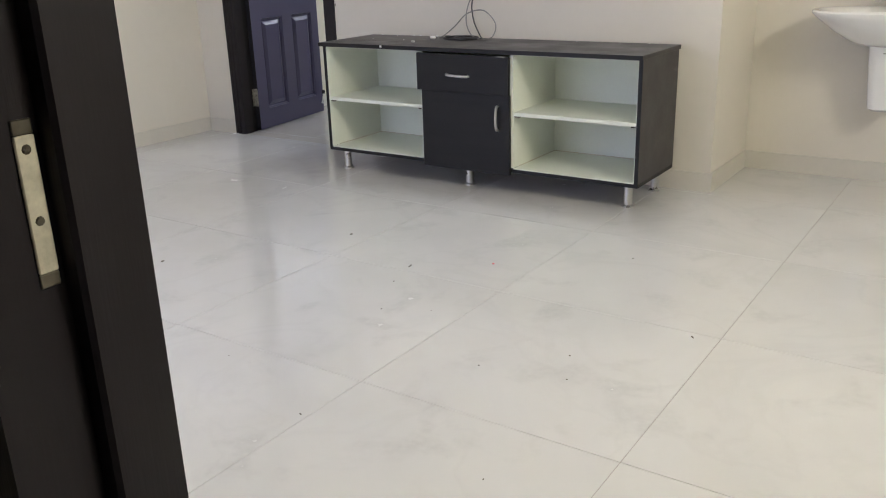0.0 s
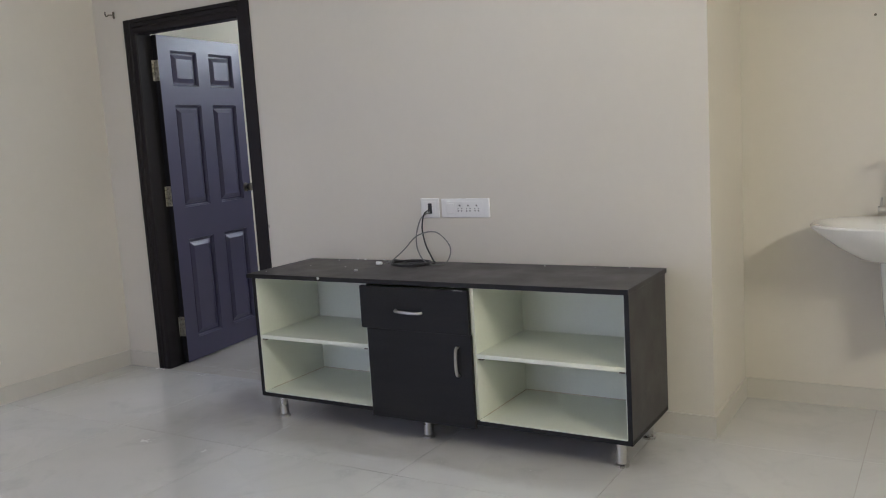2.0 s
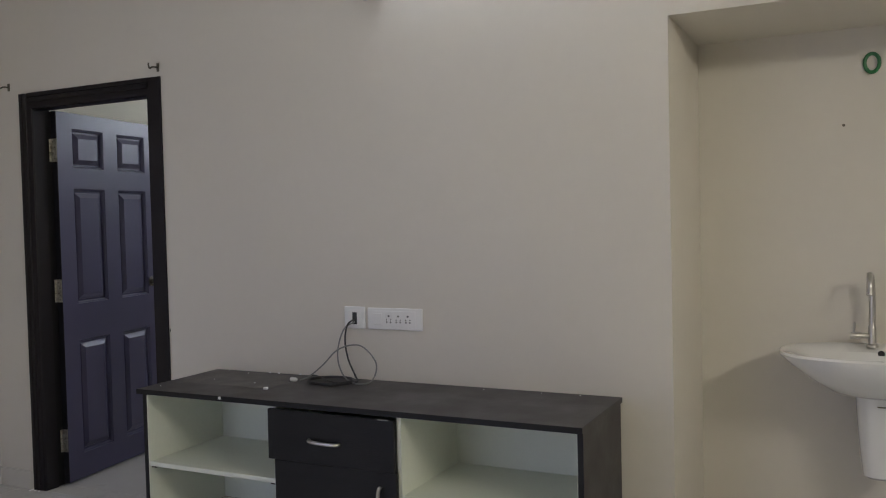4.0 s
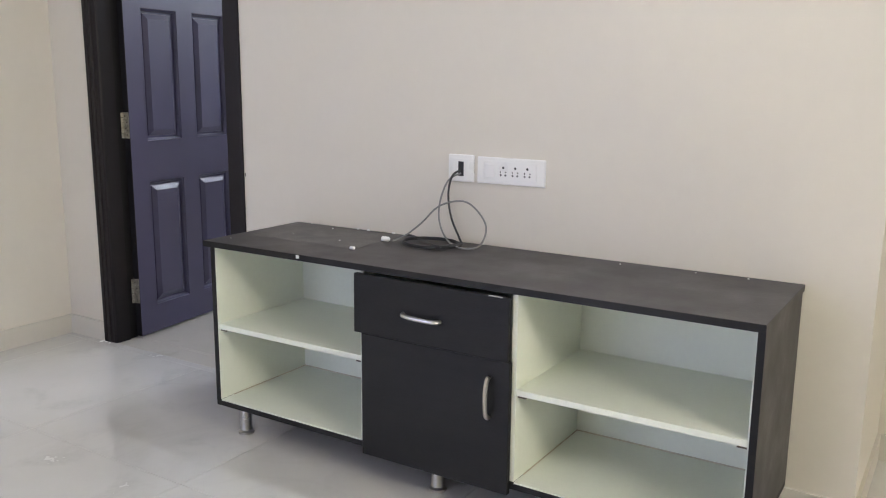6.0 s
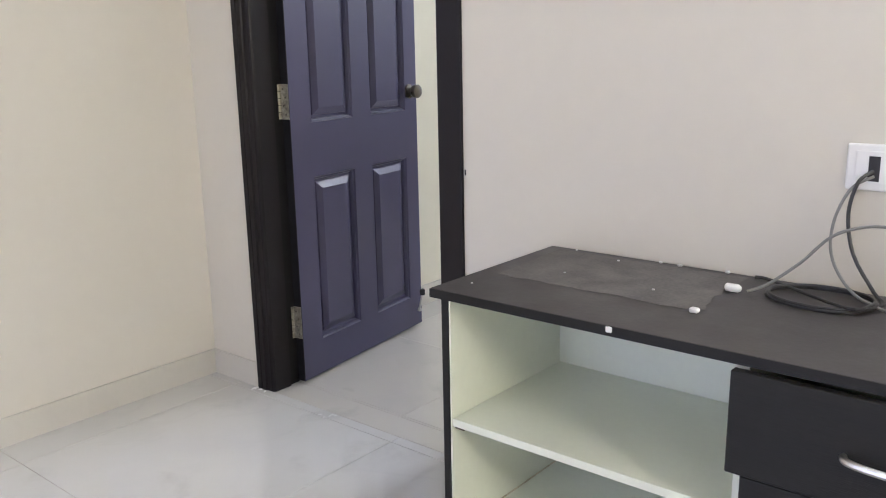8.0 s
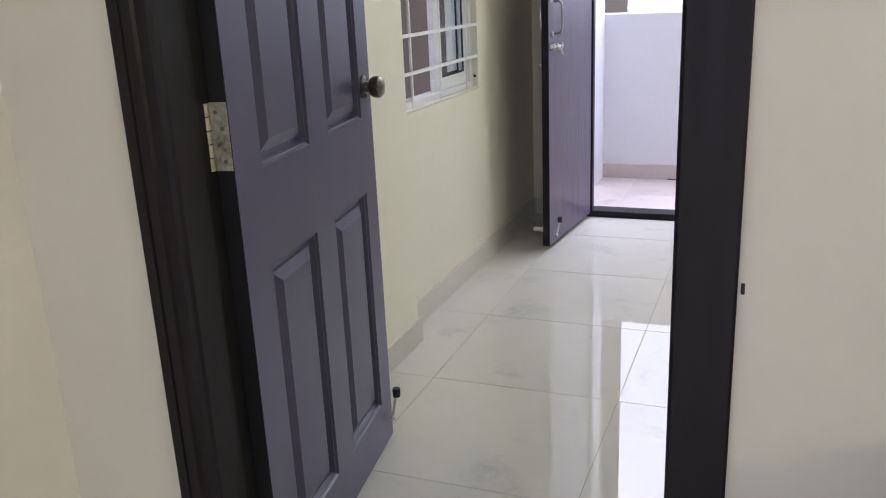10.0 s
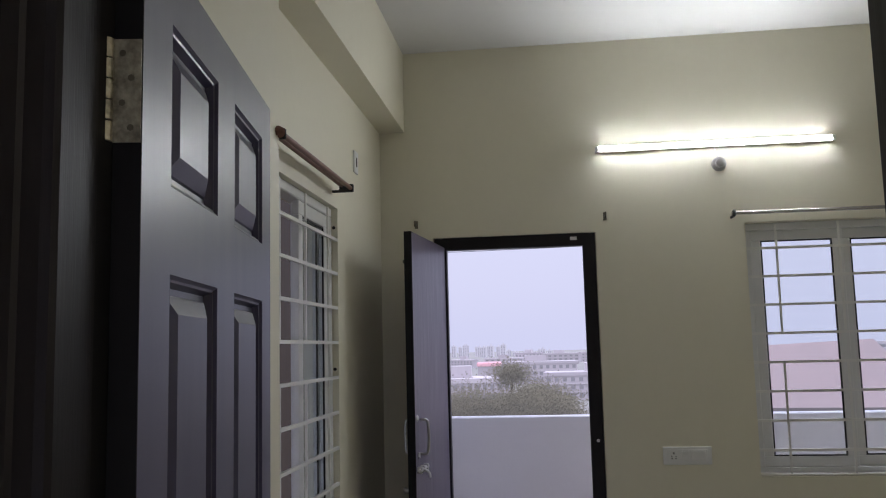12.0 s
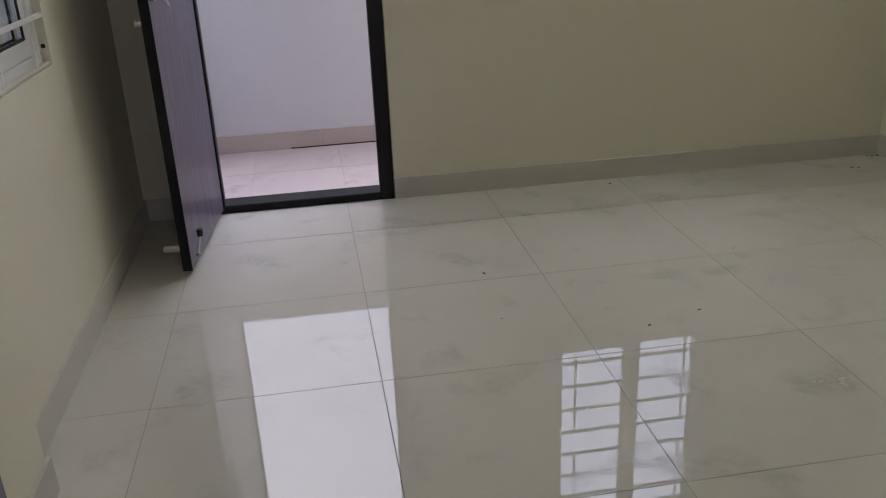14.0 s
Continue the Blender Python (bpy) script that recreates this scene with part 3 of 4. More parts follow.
def tube_light(place, rz, length, label, bulb, glow):
    """A batten with a lit tube along x, on a wall behind it (+y)."""
    t = thing("tube_light", label, "tube light", place, rz, "wall tube lights")
    part("batten", box(0, -0.0272, -0.0135, length, 0, 0.0135, bevel=0.002), PLASTIC, t, "white batten")
    arc = [(-0.0168 - 0.0165 * math.cos(a), 0.0165 * math.sin(a)) for a in (radians(-50 + 10 * k) for k in range(11))]
    bm = extrude_profile(arc, 0.018, length - 0.018)
    for v in bm.verts:
        v.co = Vector((v.co.z, v.co.x, v.co.y))
    part("tube", bm, glow, t, "lit white diffuser", True)
    for x in (0.0, length - 0.018):
        part("end_cap", box(x, -0.037, -0.0145, x + 0.018, -0.0274, 0.0145, bevel=0.004), PLASTIC, t)
    h = thing("bulb_holder", "empty white bulb holder under the tube light", "bulb holder", place, rz)
    part("rose", lathe([(0.036, 0), (0.034, -0.012), (0.022, -0.018), (0.020, -0.045), (0.017, -0.047)], (bulb, 0, -0.10), "y", 20), HOLDER, h, "", True)
    part("wire", sweep([(bulb - 0.02, -0.005, -0.012), (bulb - 0.015, -0.012, -0.04), (bulb, -0.006, -0.07)], 0.003, 6), PLASTIC, h)
    return t


tube_light((0.832, FARY, 2.463), 0, 1.150, "lit white tube light on a batten above the window", 0.600, TUBE_MAT)
tube_light((2.115, 0, 2.492), 0, 1.157, "lit white tube light on a batten above the cabinet", 0.59, TUBE_COOL)
tube_light((LIVX, -1.60, 2.45), -90, 1.157, "lit white tube light on a batten", 0.6, TUBE_EAST)
boxm = thing("switch_box", "white surface box with two holes and a red tab", "junction box", (2.107, 0, 2.285))
part("cover", box(0, -0.045, 0, 0.098, 0, 0.175, bevel=0.005), PLASTIC, boxm)
for z in (0.055, 0.130):
    part("knockout", lathe([(0.013, -0.0465), (0.012, -0.0445)], (0.045, 0, z), "y", 14), CREAMPL, boxm)
part("tab", box(0.098, -0.030, 0.080, 0.101, -0.012, 0.120), RED, boxm, "red plastic tab")


def wall_plate(name, place, rz, w, h, label):
    p = thing(name, label, "socket", place, rz)
    part("plate", box(0, -0.009, 0, w, 0, h, bevel=0.004, seg=2), PLASTIC, p)
    return p


def holes(p, x, z, s=1.0):
    for dx, dz, r in ((0, 0.013, 0.0042), (-0.010, -0.002, 0.0026), (0.010, -0.002, 0.0026), (-0.009, -0.012, 0.0034), (0.009, -0.012, 0.0034)):
        part("pin_hole", lathe([(r, -0.0118), (r, -0.0108)], (x + dx * s, 0, z + dz * s), "y", 10), HOLE, p)


p = wall_plate("cable_outlet", (1.973, 0, 0.925), 0, 0.103, 0.094, "white cable outlet plate with an open slot")
part("insert", box(0.018, -0.011, 0.014, 0.085, -0.009, 0.080, bevel=0.001), PLASTIC, p)
part("slot", box(0.043, -0.0125, 0.020, 0.064, -0.011, 0.070), HOLE, p, "dark open slot")
p = wall_plate("socket_panel", (2.089, 0, 0.926), 0, 0.257, 0.090, "white socket panel with a blank rocker and three sockets")
part("insert", box(0.028, -0.011, 0.014, 0.226, -0.009, 0.078, bevel=0.001), PLASTIC, p)
part("rocker", box(0.032, -0.015, 0.020, 0.072, -0.011, 0.068, bevel=0.002), PLASTIC, p, "wide white rocker switch")
for x in (0.102, 0.147, 0.192):
    holes(p, x, 0.044)
p = wall_plate("socket_panel", (1.088, FARY, 0.912), 0, 0.228, 0.085, "white socket panel on the bedroom wall")
part("insert", box(0.02, -0.011, 0.014, 0.208, -0.009, 0.072, bevel=0.001), PLASTIC, p)
holes(p, 0.05, 0.042)
part("rocker", box(0.085, -0.014, 0.018, 0.125, -0.011, 0.066, bevel=0.002), PLASTIC, p)
part("rocker", box(0.130, -0.014, 0.018, 0.200, -0.011, 0.066, bevel=0.002), PLASTIC, p)
p = wall_plate("blank_plate", (XL, 2.87, 2.28), 90, 0.075, 0.10, "small ivory plate high on the wall")
part("notch", box(0.03, -0.0115, 0.03, 0.04, -0.0095, 0.07), HOLE, p)


def curtain_hook(place, label="small steel curtain bracket above a door frame"):
    h = thing("curtain_hook", label, "curtain bracket", place, 0, "curtain brackets over doors")
    part("foot", box(-0.008, -0.004, -0.02, 0.008, 0, 0.02, bevel=0.001), STEEL_D, h)
    part("hook", sweep([(0, -0.003, 0.0), (0, -0.035, -0.002), (0, -0.055, -0.012), (0, -0.062, 0.004), (0, -0.060, 0.012)], 0.004, 6), STEEL_D, h, "", True)


for q in ((-0.085, 0, 2.128), (0.965, 0, 2.128), (0.866, FARY, 2.127), (-0.085, FARY, 2.122)):
    curtain_hook(q)

# ---- the television cabinet ----
cab = thing("tv_cabinet", "low black laminate television cabinet with pale mint open shelves", "cabinet", (1.302, -0.495, 0))
CW, CD, Z0, Z1 = 1.858, 0.46, 0.113, 0.715
part("bottom_board", box(0.0, 0, Z0, CW, CD, Z0 + 0.018, bevel=0.001), BLACKLAM, cab)
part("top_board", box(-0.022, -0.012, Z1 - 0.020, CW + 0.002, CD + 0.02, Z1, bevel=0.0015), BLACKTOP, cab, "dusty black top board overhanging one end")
part("side_board", box(0, 0, Z0 + 0.0185, 0.017, CD, Z1 - 0.0205), BLACKLAM, cab)
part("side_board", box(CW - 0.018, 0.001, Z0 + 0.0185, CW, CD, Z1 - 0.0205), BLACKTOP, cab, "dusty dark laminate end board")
part("edge_band", box(CW - 0.018, -0.001, Z0 + 0.0185, CW + 0.0004, 0.001, Z1 - 0.0205), BLACKLAM, cab)
part("edge_band", box(-0.022, -0.0132, Z1 - 0.020, CW + 0.002, -0.0122, Z1 - 0.0005), BLACKLAM, cab)
part("back_board", box(0.0175, CD - 0.008, Z0 + 0.0185, CW - 0.0185, CD - 0.001, Z1 - 0.0205), MINT, cab, "pale mint back board")
for x0, x1, edge in ((0.018, 0.022, 0), (CW - 0.0225, CW - 0.0185, 0), (0.655, 0.672, 1), (1.188, 1.204, 1)):
    part("partition", box(x0, 0.003, Z0 + 0.0235, x1, CD - 0.0085, Z1 - 0.0245), MINT, cab, "pale mint lining board")
for x0, x1 in ((0.0225, 0.6545), (1.2045, CW - 0.023)):
    part("floor_board", box(x0, 0.002, Z0 + 0.0185, x1, CD - 0.0085, Z0 + 0.023), MINT, cab, "pale mint bay floor")
    part("ceiling_board", box(x0, 0.002, Z1 - 0.0245, x1, CD - 0.0085, Z1 - 0.0205), MINT, cab)
    sh = part("shelf", box(x0, 0.004, 0.398, x1, CD - 0.010, 0.416, bevel=0.0008), MINT, cab, "pale mint shelf")
    for x in (x0 + 0.001, x1 - 0.026):
        part("shelf_clip", box(x, 0.012, 0.390, x + 0.025, 0.030, 0.3975), DEBRIS, sh)
    part("dirt_bead", add_box(box(x0, CD - 0.0125, Z0 + 0.0231, x1, CD - 0.0086, Z0 + 0.0262), x0, 0.06, Z0 + 0.0231, x0 + 0.003, CD - 0.0126, Z0 + 0.0255), DIRT, cab, "brown dirt along the inner corner")
dr = part("drawer", box(0.645, -0.022, 0.503, 1.186, -0.003, 0.690, bevel=0.002), BLACKLAM, cab, "black drawer front set slightly askew")
dr.rotation_euler = (0, radians(0.3), 0)
part("edge_chip", box(1.120, -0.0226, 0.6875, 1.165, -0.0196, 0.6908, bevel=0.0008), HOLDER, dr, "worn pale edge of the drawer front")
dd = part("door", box(0.674, -0.020, 0.100, 1.194, -0.002, 0.499, bevel=0.002), BLACKLAM, cab, "black cupboard door")


def bow_handle(parent, a, b):
    """A bowed bar between two feet on the face."""
    a, b = Vector(a), Vector(b)
    pts = [a, a + Vector((0, -0.016, 0)) + (b - a) * 0.06, a.lerp(b, 0.3) + Vector((0, -0.024, 0)), a.lerp(b, 0.7) + Vector((0, -0.024, 0)), b + Vector((0, -0.016, 0)) - (b - a) * 0.06, b]
    bm = sweep(pts, 0.0065, 8)
    return part("handle", bm, CHROME, parent, "bowed chrome handle", True)


bow_handle(dr, (0.832, -0.022, 0.590), (0.962, -0.022, 0.586))
bow_handle(dd, (1.131, -0.020, 0.447), (1.131, -0.020, 0.324))
rd = random.Random(2)
edge = [(0.03 + 0.47 * k / 24, 0.165 + rd.uniform(-0.006, 0.006)) for k in range(25)] + [(0.505 + rd.uniform(-0.012, 0.012), 0.165 + 0.275 * k / 12) for k in range(1, 12)] + [(0.50 - 0.485 * k / 24, CD - 0.008 + rd.uniform(-0.008, 0.008)) for k in range(25)]
part("dust_film", extrude_profile(edge, Z1 + 0.0003, Z1 + 0.0007), DUSTFILM, cab, "patch of grey dust where a box stood")
part("edge_chip", box(0.407, -0.0145, Z1 - 0.013, 0.421, -0.0115, Z1 - 0.001, bevel=0.002), PLASTIC, cab, "chipped edge showing white board")
for x, y in ((0.075, 0.065), (0.90, 0.075), (1.785, 0.075), (0.075, 0.40), (1.79, 0.405)):
    part("leg", lathe([(0.029, 0), (0.029, 0.008), (0.021, 0.013), (0.020, 0.104), (0.024, 0.106), (0.024, 0.1125)], (x, y, 0), "z", 20), CHROME, cab, "chrome leg with a round foot", True)

# cables and crumbs on the cabinet
T = 0.7155
cb = thing("black_cable", "coiled black coaxial cable lying on the cabinet top", "cable", (2.0155, 0, 0))
coil = [(0.010, -0.012, 0.965), (-0.010, -0.035, 0.945), (-0.022, -0.040, 0.88), (-0.005, -0.045, 0.80), (0.045, -0.070, 0.735), (0.070, -0.105, T + 0.005)]
for k in range(23):
    a = 0.9 + k * 2 * math.pi / 11
    coil.append((-0.036 + (0.104 - 0.0003 * k) * math.cos(-a), -0.132 + 0.074 * math.sin(-a), T + 0.005 + 0.0004 * k))
coil += [(-0.16, -0.05, T + 0.006), (-0.20, -0.04, T + 0.005)]
part("core", sweep(coil, 0.0038, 8, smooth_steps=4), CABLE_B, cb, "", True)
cg = thing("grey_cable", "grey network cable looping from the wall slot to the cabinet top", "cable", (2.0155, 0, 0))
part("core", sweep([(0.012, -0.012, 0.955), (-0.022, -0.04, 0.93), (-0.045, -0.055, 0.86), (-0.035, -0.075, 0.79), (0.020, -0.11, T + 0.02), (0.10, -0.14, T + 0.004), (0.155, -0.12, 0.735), (0.150, -0.08, 0.80), (0.070, -0.07, 0.865),
                    (-0.025, -0.085, 0.848), (-0.085, -0.112, 0.785), (-0.138, -0.138, T + 0.022), (-0.172, -0.160, T + 0.006)], 0.0032, 8), CABLE_G, cg, "", True)
part("plug", lathe([(0.004, -0.028), (0.009, -0.024), (0.009, 0.0), (0.005, 0.006)], (-0.190, -0.163, T + 0.009), "x", 12), CABLE_W, cg, "white connector", True)
for x, y, s in ((1.795, -0.342, 0.011), (1.735, -0.025, 0.010), (1.624, -0.030, 0.010), (1.574, -0.026, 0.008), (1.485, -0.067, 0.005), (1.32, -0.427, 0.004), (1.663, -0.246, 0.005), (1.438, -0.234, 0.004), (1.346, -0.027, 0.005), (2.62, -0.06, 0.005), (3.0, -0.045, 0.005), (2.85, -0.05, 0.004)):
    x, s = x + 0.014, s * (0.85 if y == -0.342 else 0.55)
    solid("plaster_crumb", box(x - s, y - s * 0.7, T, x + s, y + s * 0.7, T + s * 1.1, bevel=s * 0.3), PLASTIC, "white plaster crumb lying on the cabinet", "debris", "object", group="crumbs on the cabinet")

# ---- washbasin ----
def washbasin():
    b = thing("washbasin", "white ceramic wall washbasin on a half pedestal with a steel tap", "washbasin", (4.008, RECY, 0))
    bm = bmesh.new()
    n = 40
    def ring(w, d, z, yo=0.0, p=2.5):
        out = []
        for k in range(n):
            a = 2 * math.pi * k / n
            c, s = math.cos(a), math.sin(a)
            x = w * math.copysign(abs(c) ** (2 / p), c)
            y = d * math.copysign(abs(s) ** (2 / p), s)
            out.append(bm.verts.new((x, min(-0.001, -0.225 + yo + y), z)))
        return out
    rings = [ring(0.10, 0.085, 0.690, 0.06), ring(0.17, 0.13, 0.710, 0.04), ring(0.245, 0.185, 0.762, 0.015), ring(0.305, 0.215, 0.812), ring(0.340, 0.228, 0.842), ring(0.346, 0.230, 0.852), ring(0.340, 0.225, 0.860),
             ring(0.318, 0.205, 0.858), ring(0.260, 0.150, 0.838, -0.02), ring(0.20, 0.12, 0.79, -0.02), ring(0.10, 0.06, 0.765, -0.02), ring(0.02, 0.015, 0.760, -0.02)]
    for a, c in zip(rings, rings[1:]):
        for k in range(n):
            bm.faces.new((a[k], a[(k + 1) % n], c[(k + 1) % n], c[k]))
    bm.faces.new(rings[0][::-1])
    bm.faces.new(rings[-1])
    part("bowl", bm, CERAMIC, b, "", True)
    part("overflow", lathe([(0.012, 0.0), (0.012, 0.004)], (0.0, -0.102, 0.835), "y", 12), HOLE, b, "dark overflow hole")
    ped = bmesh.new()
    prof = [(0.090, 0.10, 0.700, 0.0), (0.084, 0.098, 0.59, 0.0), (0.074, 0.088, 0.47, 0.0), (0.066, 0.080, 0.395, 0.0), (0.050, 0.06, 0.382, 0.0)]
    prs = [[ped.verts.new((w * c, min(-0.001, -0.13 + d * s), z)) for c, s in ((math.copysign(abs(math.cos(a)) ** 0.6, math.cos(a)), math.copysign(abs(math.sin(a)) ** 0.6, math.sin(a))) for a in (2 * math.pi * k / 24 for k in range(24)))] for w, d, z, _ in prof]
    for a, c in zip(prs, prs[1:]):
        for k in range(24):
            ped.faces.new((a[k], a[(k + 1) % 24], c[(k + 1) % 24], c[k]))
    ped.faces.new(prs[0][::-1])
    ped.faces.new(prs[-1])
    part("half_pedestal", ped, CERAMIC, b, "white ceramic half pedestal", True)
    part("maker_mark", box(-0.016, -0.2315, 0.658, 0.016, -0.2290, 0.662), STEEL_D, b)
    tap = part("tap", lathe([(0.022, 0.855), (0.020, 0.862), (0.014, 0.866), (0.014, 0.93), (0.011, 0.935), (0.011, 0.96)], (-0.030, -0.06, 0), "z", 16), CHROME, b, "steel swan-neck tap", True)
    part("spout", sweep([(-0.030, -0.06, 0.955), (-0.028, -0.06, 1.02), (-0.030, -0.07, 1.09), (-0.035, -0.11, 1.13), (-0.037, -0.16, 1.11), (-0.037, -0.175, 1.06)], 0.012, 10), CHROME, tap, "", True)
    part("valve", lathe([(0.013, -0.075), (0.013, -0.04), (0.010, -0.035), (0.010, 0.0)], (-0.030, -0.06, 0.895), "x", 14), CHROME, tap, "", True)
    part("lever", sweep([(-0.093, -0.06, 0.90), (-0.091, -0.062, 0.925), (-0.089, -0.064, 0.945)], 0.0045, 8), CHROME, tap, "", True)
washbasin()
gh = thing("green_clip", "small green plastic hanger on the recess wall", "wall hanger", (3.985, RECY, 1.93))
part("ring", sweep([(0.025 * math.cos(a), -0.008, 0.035 * math.sin(a)) for a in (2 * math.pi * k / 12 for k in range(13))], 0.007, 8), GREEN, gh, "", True)
solid("wall_nail", lathe([(0.006, RECY - 0.02), (0.004, RECY - 0.004)], (3.886, 0, 1.70), "y", 8), STEEL_D, "small steel nail in the wall", "nail", "object")

# ---- crumbs on the floors, chips on the walls ----
def crumbs(places, seed, label, group, material=None):
    """Flat irregular flecks lying on the floor."""
    r = random.Random(seed)
    for x, y, size in places:
        size *= 0.75
        bm = bmesh.new()
        n, turn, long = 6, r.uniform(0, 6.28), r.uniform(1.2, 2.8)
        lo, hi = [], []
        for k in range(n):
            a = 2 * math.pi * k / n
            u, v = size * long * math.cos(a) * r.uniform(0.7, 1.1), size * math.sin(a) * r.uniform(0.7, 1.1)
            p = (x + u * math.cos(turn) - v * math.sin(turn), y + u * math.sin(turn) + v * math.cos(turn))
            lo.append(bm.verts.new((*p, 0.0003)))
            hi.append(bm.verts.new((x + (p[0] - x) * 0.7, y + (p[1] - y) * 0.7, 0.0003 + size * 0.5)))
        for k in range(n):
            bm.faces.new((lo[k], lo[(k + 1) % n], hi[(k + 1) % n], hi[k]))
        bm.faces.new(hi)
        bm.faces.new(lo[::-1])
        solid("floor_crumb", bm, material or DEBRIS, label, "debris", "object", group=group)


crumbs([(1.731, -2.05, 0.008), (2.657, -1.584, 0.006), (2.66, -1.60, 0.004), (2.192, -1.392, 0.007), (3.82, -1.676, 0.005), (3.546, -1.989, 0.004), (3.342, -2.184, 0.004), (3.077, -2.674, 0.004),
        (2.636, -2.524, 0.003), (2.824, -1.99, 0.004), (2.983, -1.915, 0.003), (2.702, -1.756, 0.004), (3.384, -1.088, 0.004), (3.606, -2.131, 0.003), (3.656, -2.674, 0.003)],
       3, "dark crumb lying on the tiled floor", "crumbs on the living room floor")
crumbs([(2.934, -1.41, 0.007)], 4, "small red scrap lying on the tiled floor", "scraps", RED)
crumbs([(1.027, 2.574, 0.006), (1.628, 2.121, 0.005), (1.437, 2.059, 0.006), (1.798, 3.419, 0.006), (1.966, 2.561, 0.004), (1.008, 2.214, 0.003), (3.165, 3.462, 0.010), (3.14, 3.46, 0.008), (3.12, 3.47, 0.006), (2.939, 3.321, 0.008), (2.97, 3.315, 0.006)],
       6, "dark crumb lying on the bedroom floor", "crumbs on the bedroom floor")
crumbs([(-0.004, -0.022, 0.010), (0.022, -0.020, 0.008), (0.048, -0.021, 0.007)], 8, "white putty lump at the foot of the door frame", "putty lumps", PLASTIC)
solid("wall_chip", box(0.982, -0.0015, 0.873, 0.987, 0.0, 0.889, bevel=0.0006), HOLE, "dark chipped plaster beside the door frame", "chip", "object")

# ---- floors, skirting ----
def slab(name, x0, y0, x1, y1, label):
    return solid(name, box(x0, y0, -0.15, x1, y1, -0.0012), GROUT_B, label, "floor")


MESHES = {}


def tiles(parent, x0, y0, x1, y1, ox, oy, s, material, gap=0.0011, z=0.0, sy=None):
    """Square tiles on a grid, cut at the room's edges."""
    sy = sy or s
    for i in range(math.floor((x0 - ox) / s), math.ceil((x1 - ox) / s)):
        for j in range(math.floor((y0 - oy) / sy), math.ceil((y1 - oy) / sy)):
            a, b = max(x0, ox + i * s) + gap, min(x1, ox + (i + 1) * s) - gap
            c, d = max(y0, oy + j * sy) + gap, min(y1, oy + (j + 1) * sy) - gap
            if b - a < 0.01 or d - c < 0.01:
                continue
            key = (round(b - a, 4), round(d - c, 4), material.name)
            if key not in MESHES:
                MESHES[key] = finish("tile", box(0, 0, -0.009, b - a, d - c, 0, bevel=0.0004), material)
            o = new("tile", MESHES[key])
            o.parent = parent
            o.location = (a, c, z)


f1 = solid("floor_living", add_box(box(XL, -6.6, -0.15, LIVX, 0, -0.0018), TVX, 0, -0.15, LIVX, RECY, -0.0018), GROUT, "polished ivory floor tiles with thin joints", "floor")
f2 = slab("floor_bedroom", XL, 0.0, XR, FARY + 0.15, "polished beige floor tiles with dust smears")
f3 = solid("floor_balcony", box(-0.2, FARY + 0.15, -0.18, 3.4, BALY + 0.12, -0.0145), GROUT_OUT, "pinkish balcony floor tiles", "floor")


def skirting(name, pts, normal, h=0.095, t=0.011, length=0.8):
    """Tile pieces along a wall foot from pts[0] to pts[1], standing proud along the normal."""
    sk = thing(name, "pale grey tile skirting along the wall foot", "skirting", (0, 0, 0), kind="structure")
    a, b, nrm = Vector(pts[0]), Vector(pts[1]), Vector(normal)
    total = (b - a).length
    d = (b - a) / total
    k = 0.0
    while k < total - 0.005:
        e = min(total, k + length)
        p, q = a + d * k, a + d * e + nrm * t
        part("skirting_tile", box(min(p.x, q.x), min(p.y, q.y), 0.0, max(p.x, q.x), max(p.y, q.y), h), SKIRT, sk)
        k = e


SK = 0.011
skirting("baseboard_1", ((XL, NEARY), (XL, 0)), (1, 0))
skirting("baseboard_2", ((XL + SK, 0), (0, 0)), (0, -1))
skirting("baseboard_3", ((DOORW, 0), (TVX, 0)), (0, -1))
skirting("baseboard_4", ((TVX, -SK), (TVX, RECY)), (1, 0))
skirting("baseboard_5", ((TVX + SK, RECY), (LIVX, RECY)), (0, -1))
skirting("baseboard_6", ((XL, 1.60 + SK), (XL, FARY)), (1, 0), length=2.4)
skirting("baseboard_7", ((XL + 0.070, 0.115), (XL + 0.070, 1.60 + SK)), (1, 0))
skirting("baseboard_8", ((XL + SK, FARY), (0.0, FARY)), (0, -1))
skirting("baseboard_9", ((0.815, FARY), (XR, FARY)), (0, -1))
skirting("baseboard_10", ((XR, 0.115), (XR, FARY - SK)), (-1, 0))

# ---- balcony ----
solid("balcony_parapet", box(-0.2, BALY, -0.18, 3.4, BALY + 0.12, 1.062, bevel=0.006), RENDER_W, "white painted balcony parapet", "parapet")
solid("balcony_end", box(-0.20, FARY + 0.15, -0.18, -0.08, BALY, 2.9), RENDER_W, "white painted balcony end wall", "wall")
solid("balcony_end_far", box(3.4, FARY + 0.15, -0.18, 3.5, BALY + 0.12, 1.062), RENDER_W, "white painted balcony end wall", "wall")
sk = thing("baseboard_11", "pinkish tile skirting at the parapet foot", "skirting", (0, 0, 0), kind="structure")
SKOUT = mat("balcony skirting tile", (0.52, 0.45, 0.42), 0.35, vary=0.06, scale=5)
for k in range(6):
    part("skirting_tile", box(-0.08 + 0.6 * k, BALY - 0.012, -0.022, -0.08 + 0.6 * k + 0.5994, BALY, 0.085, bevel=0.0015), SKOUT, sk)

part("drain_slot", box(0.35, BALY - 0.0135, -0.021, 0.95, BALY - 0.0122, -0.006), HOLE, sk, "dark open joint")

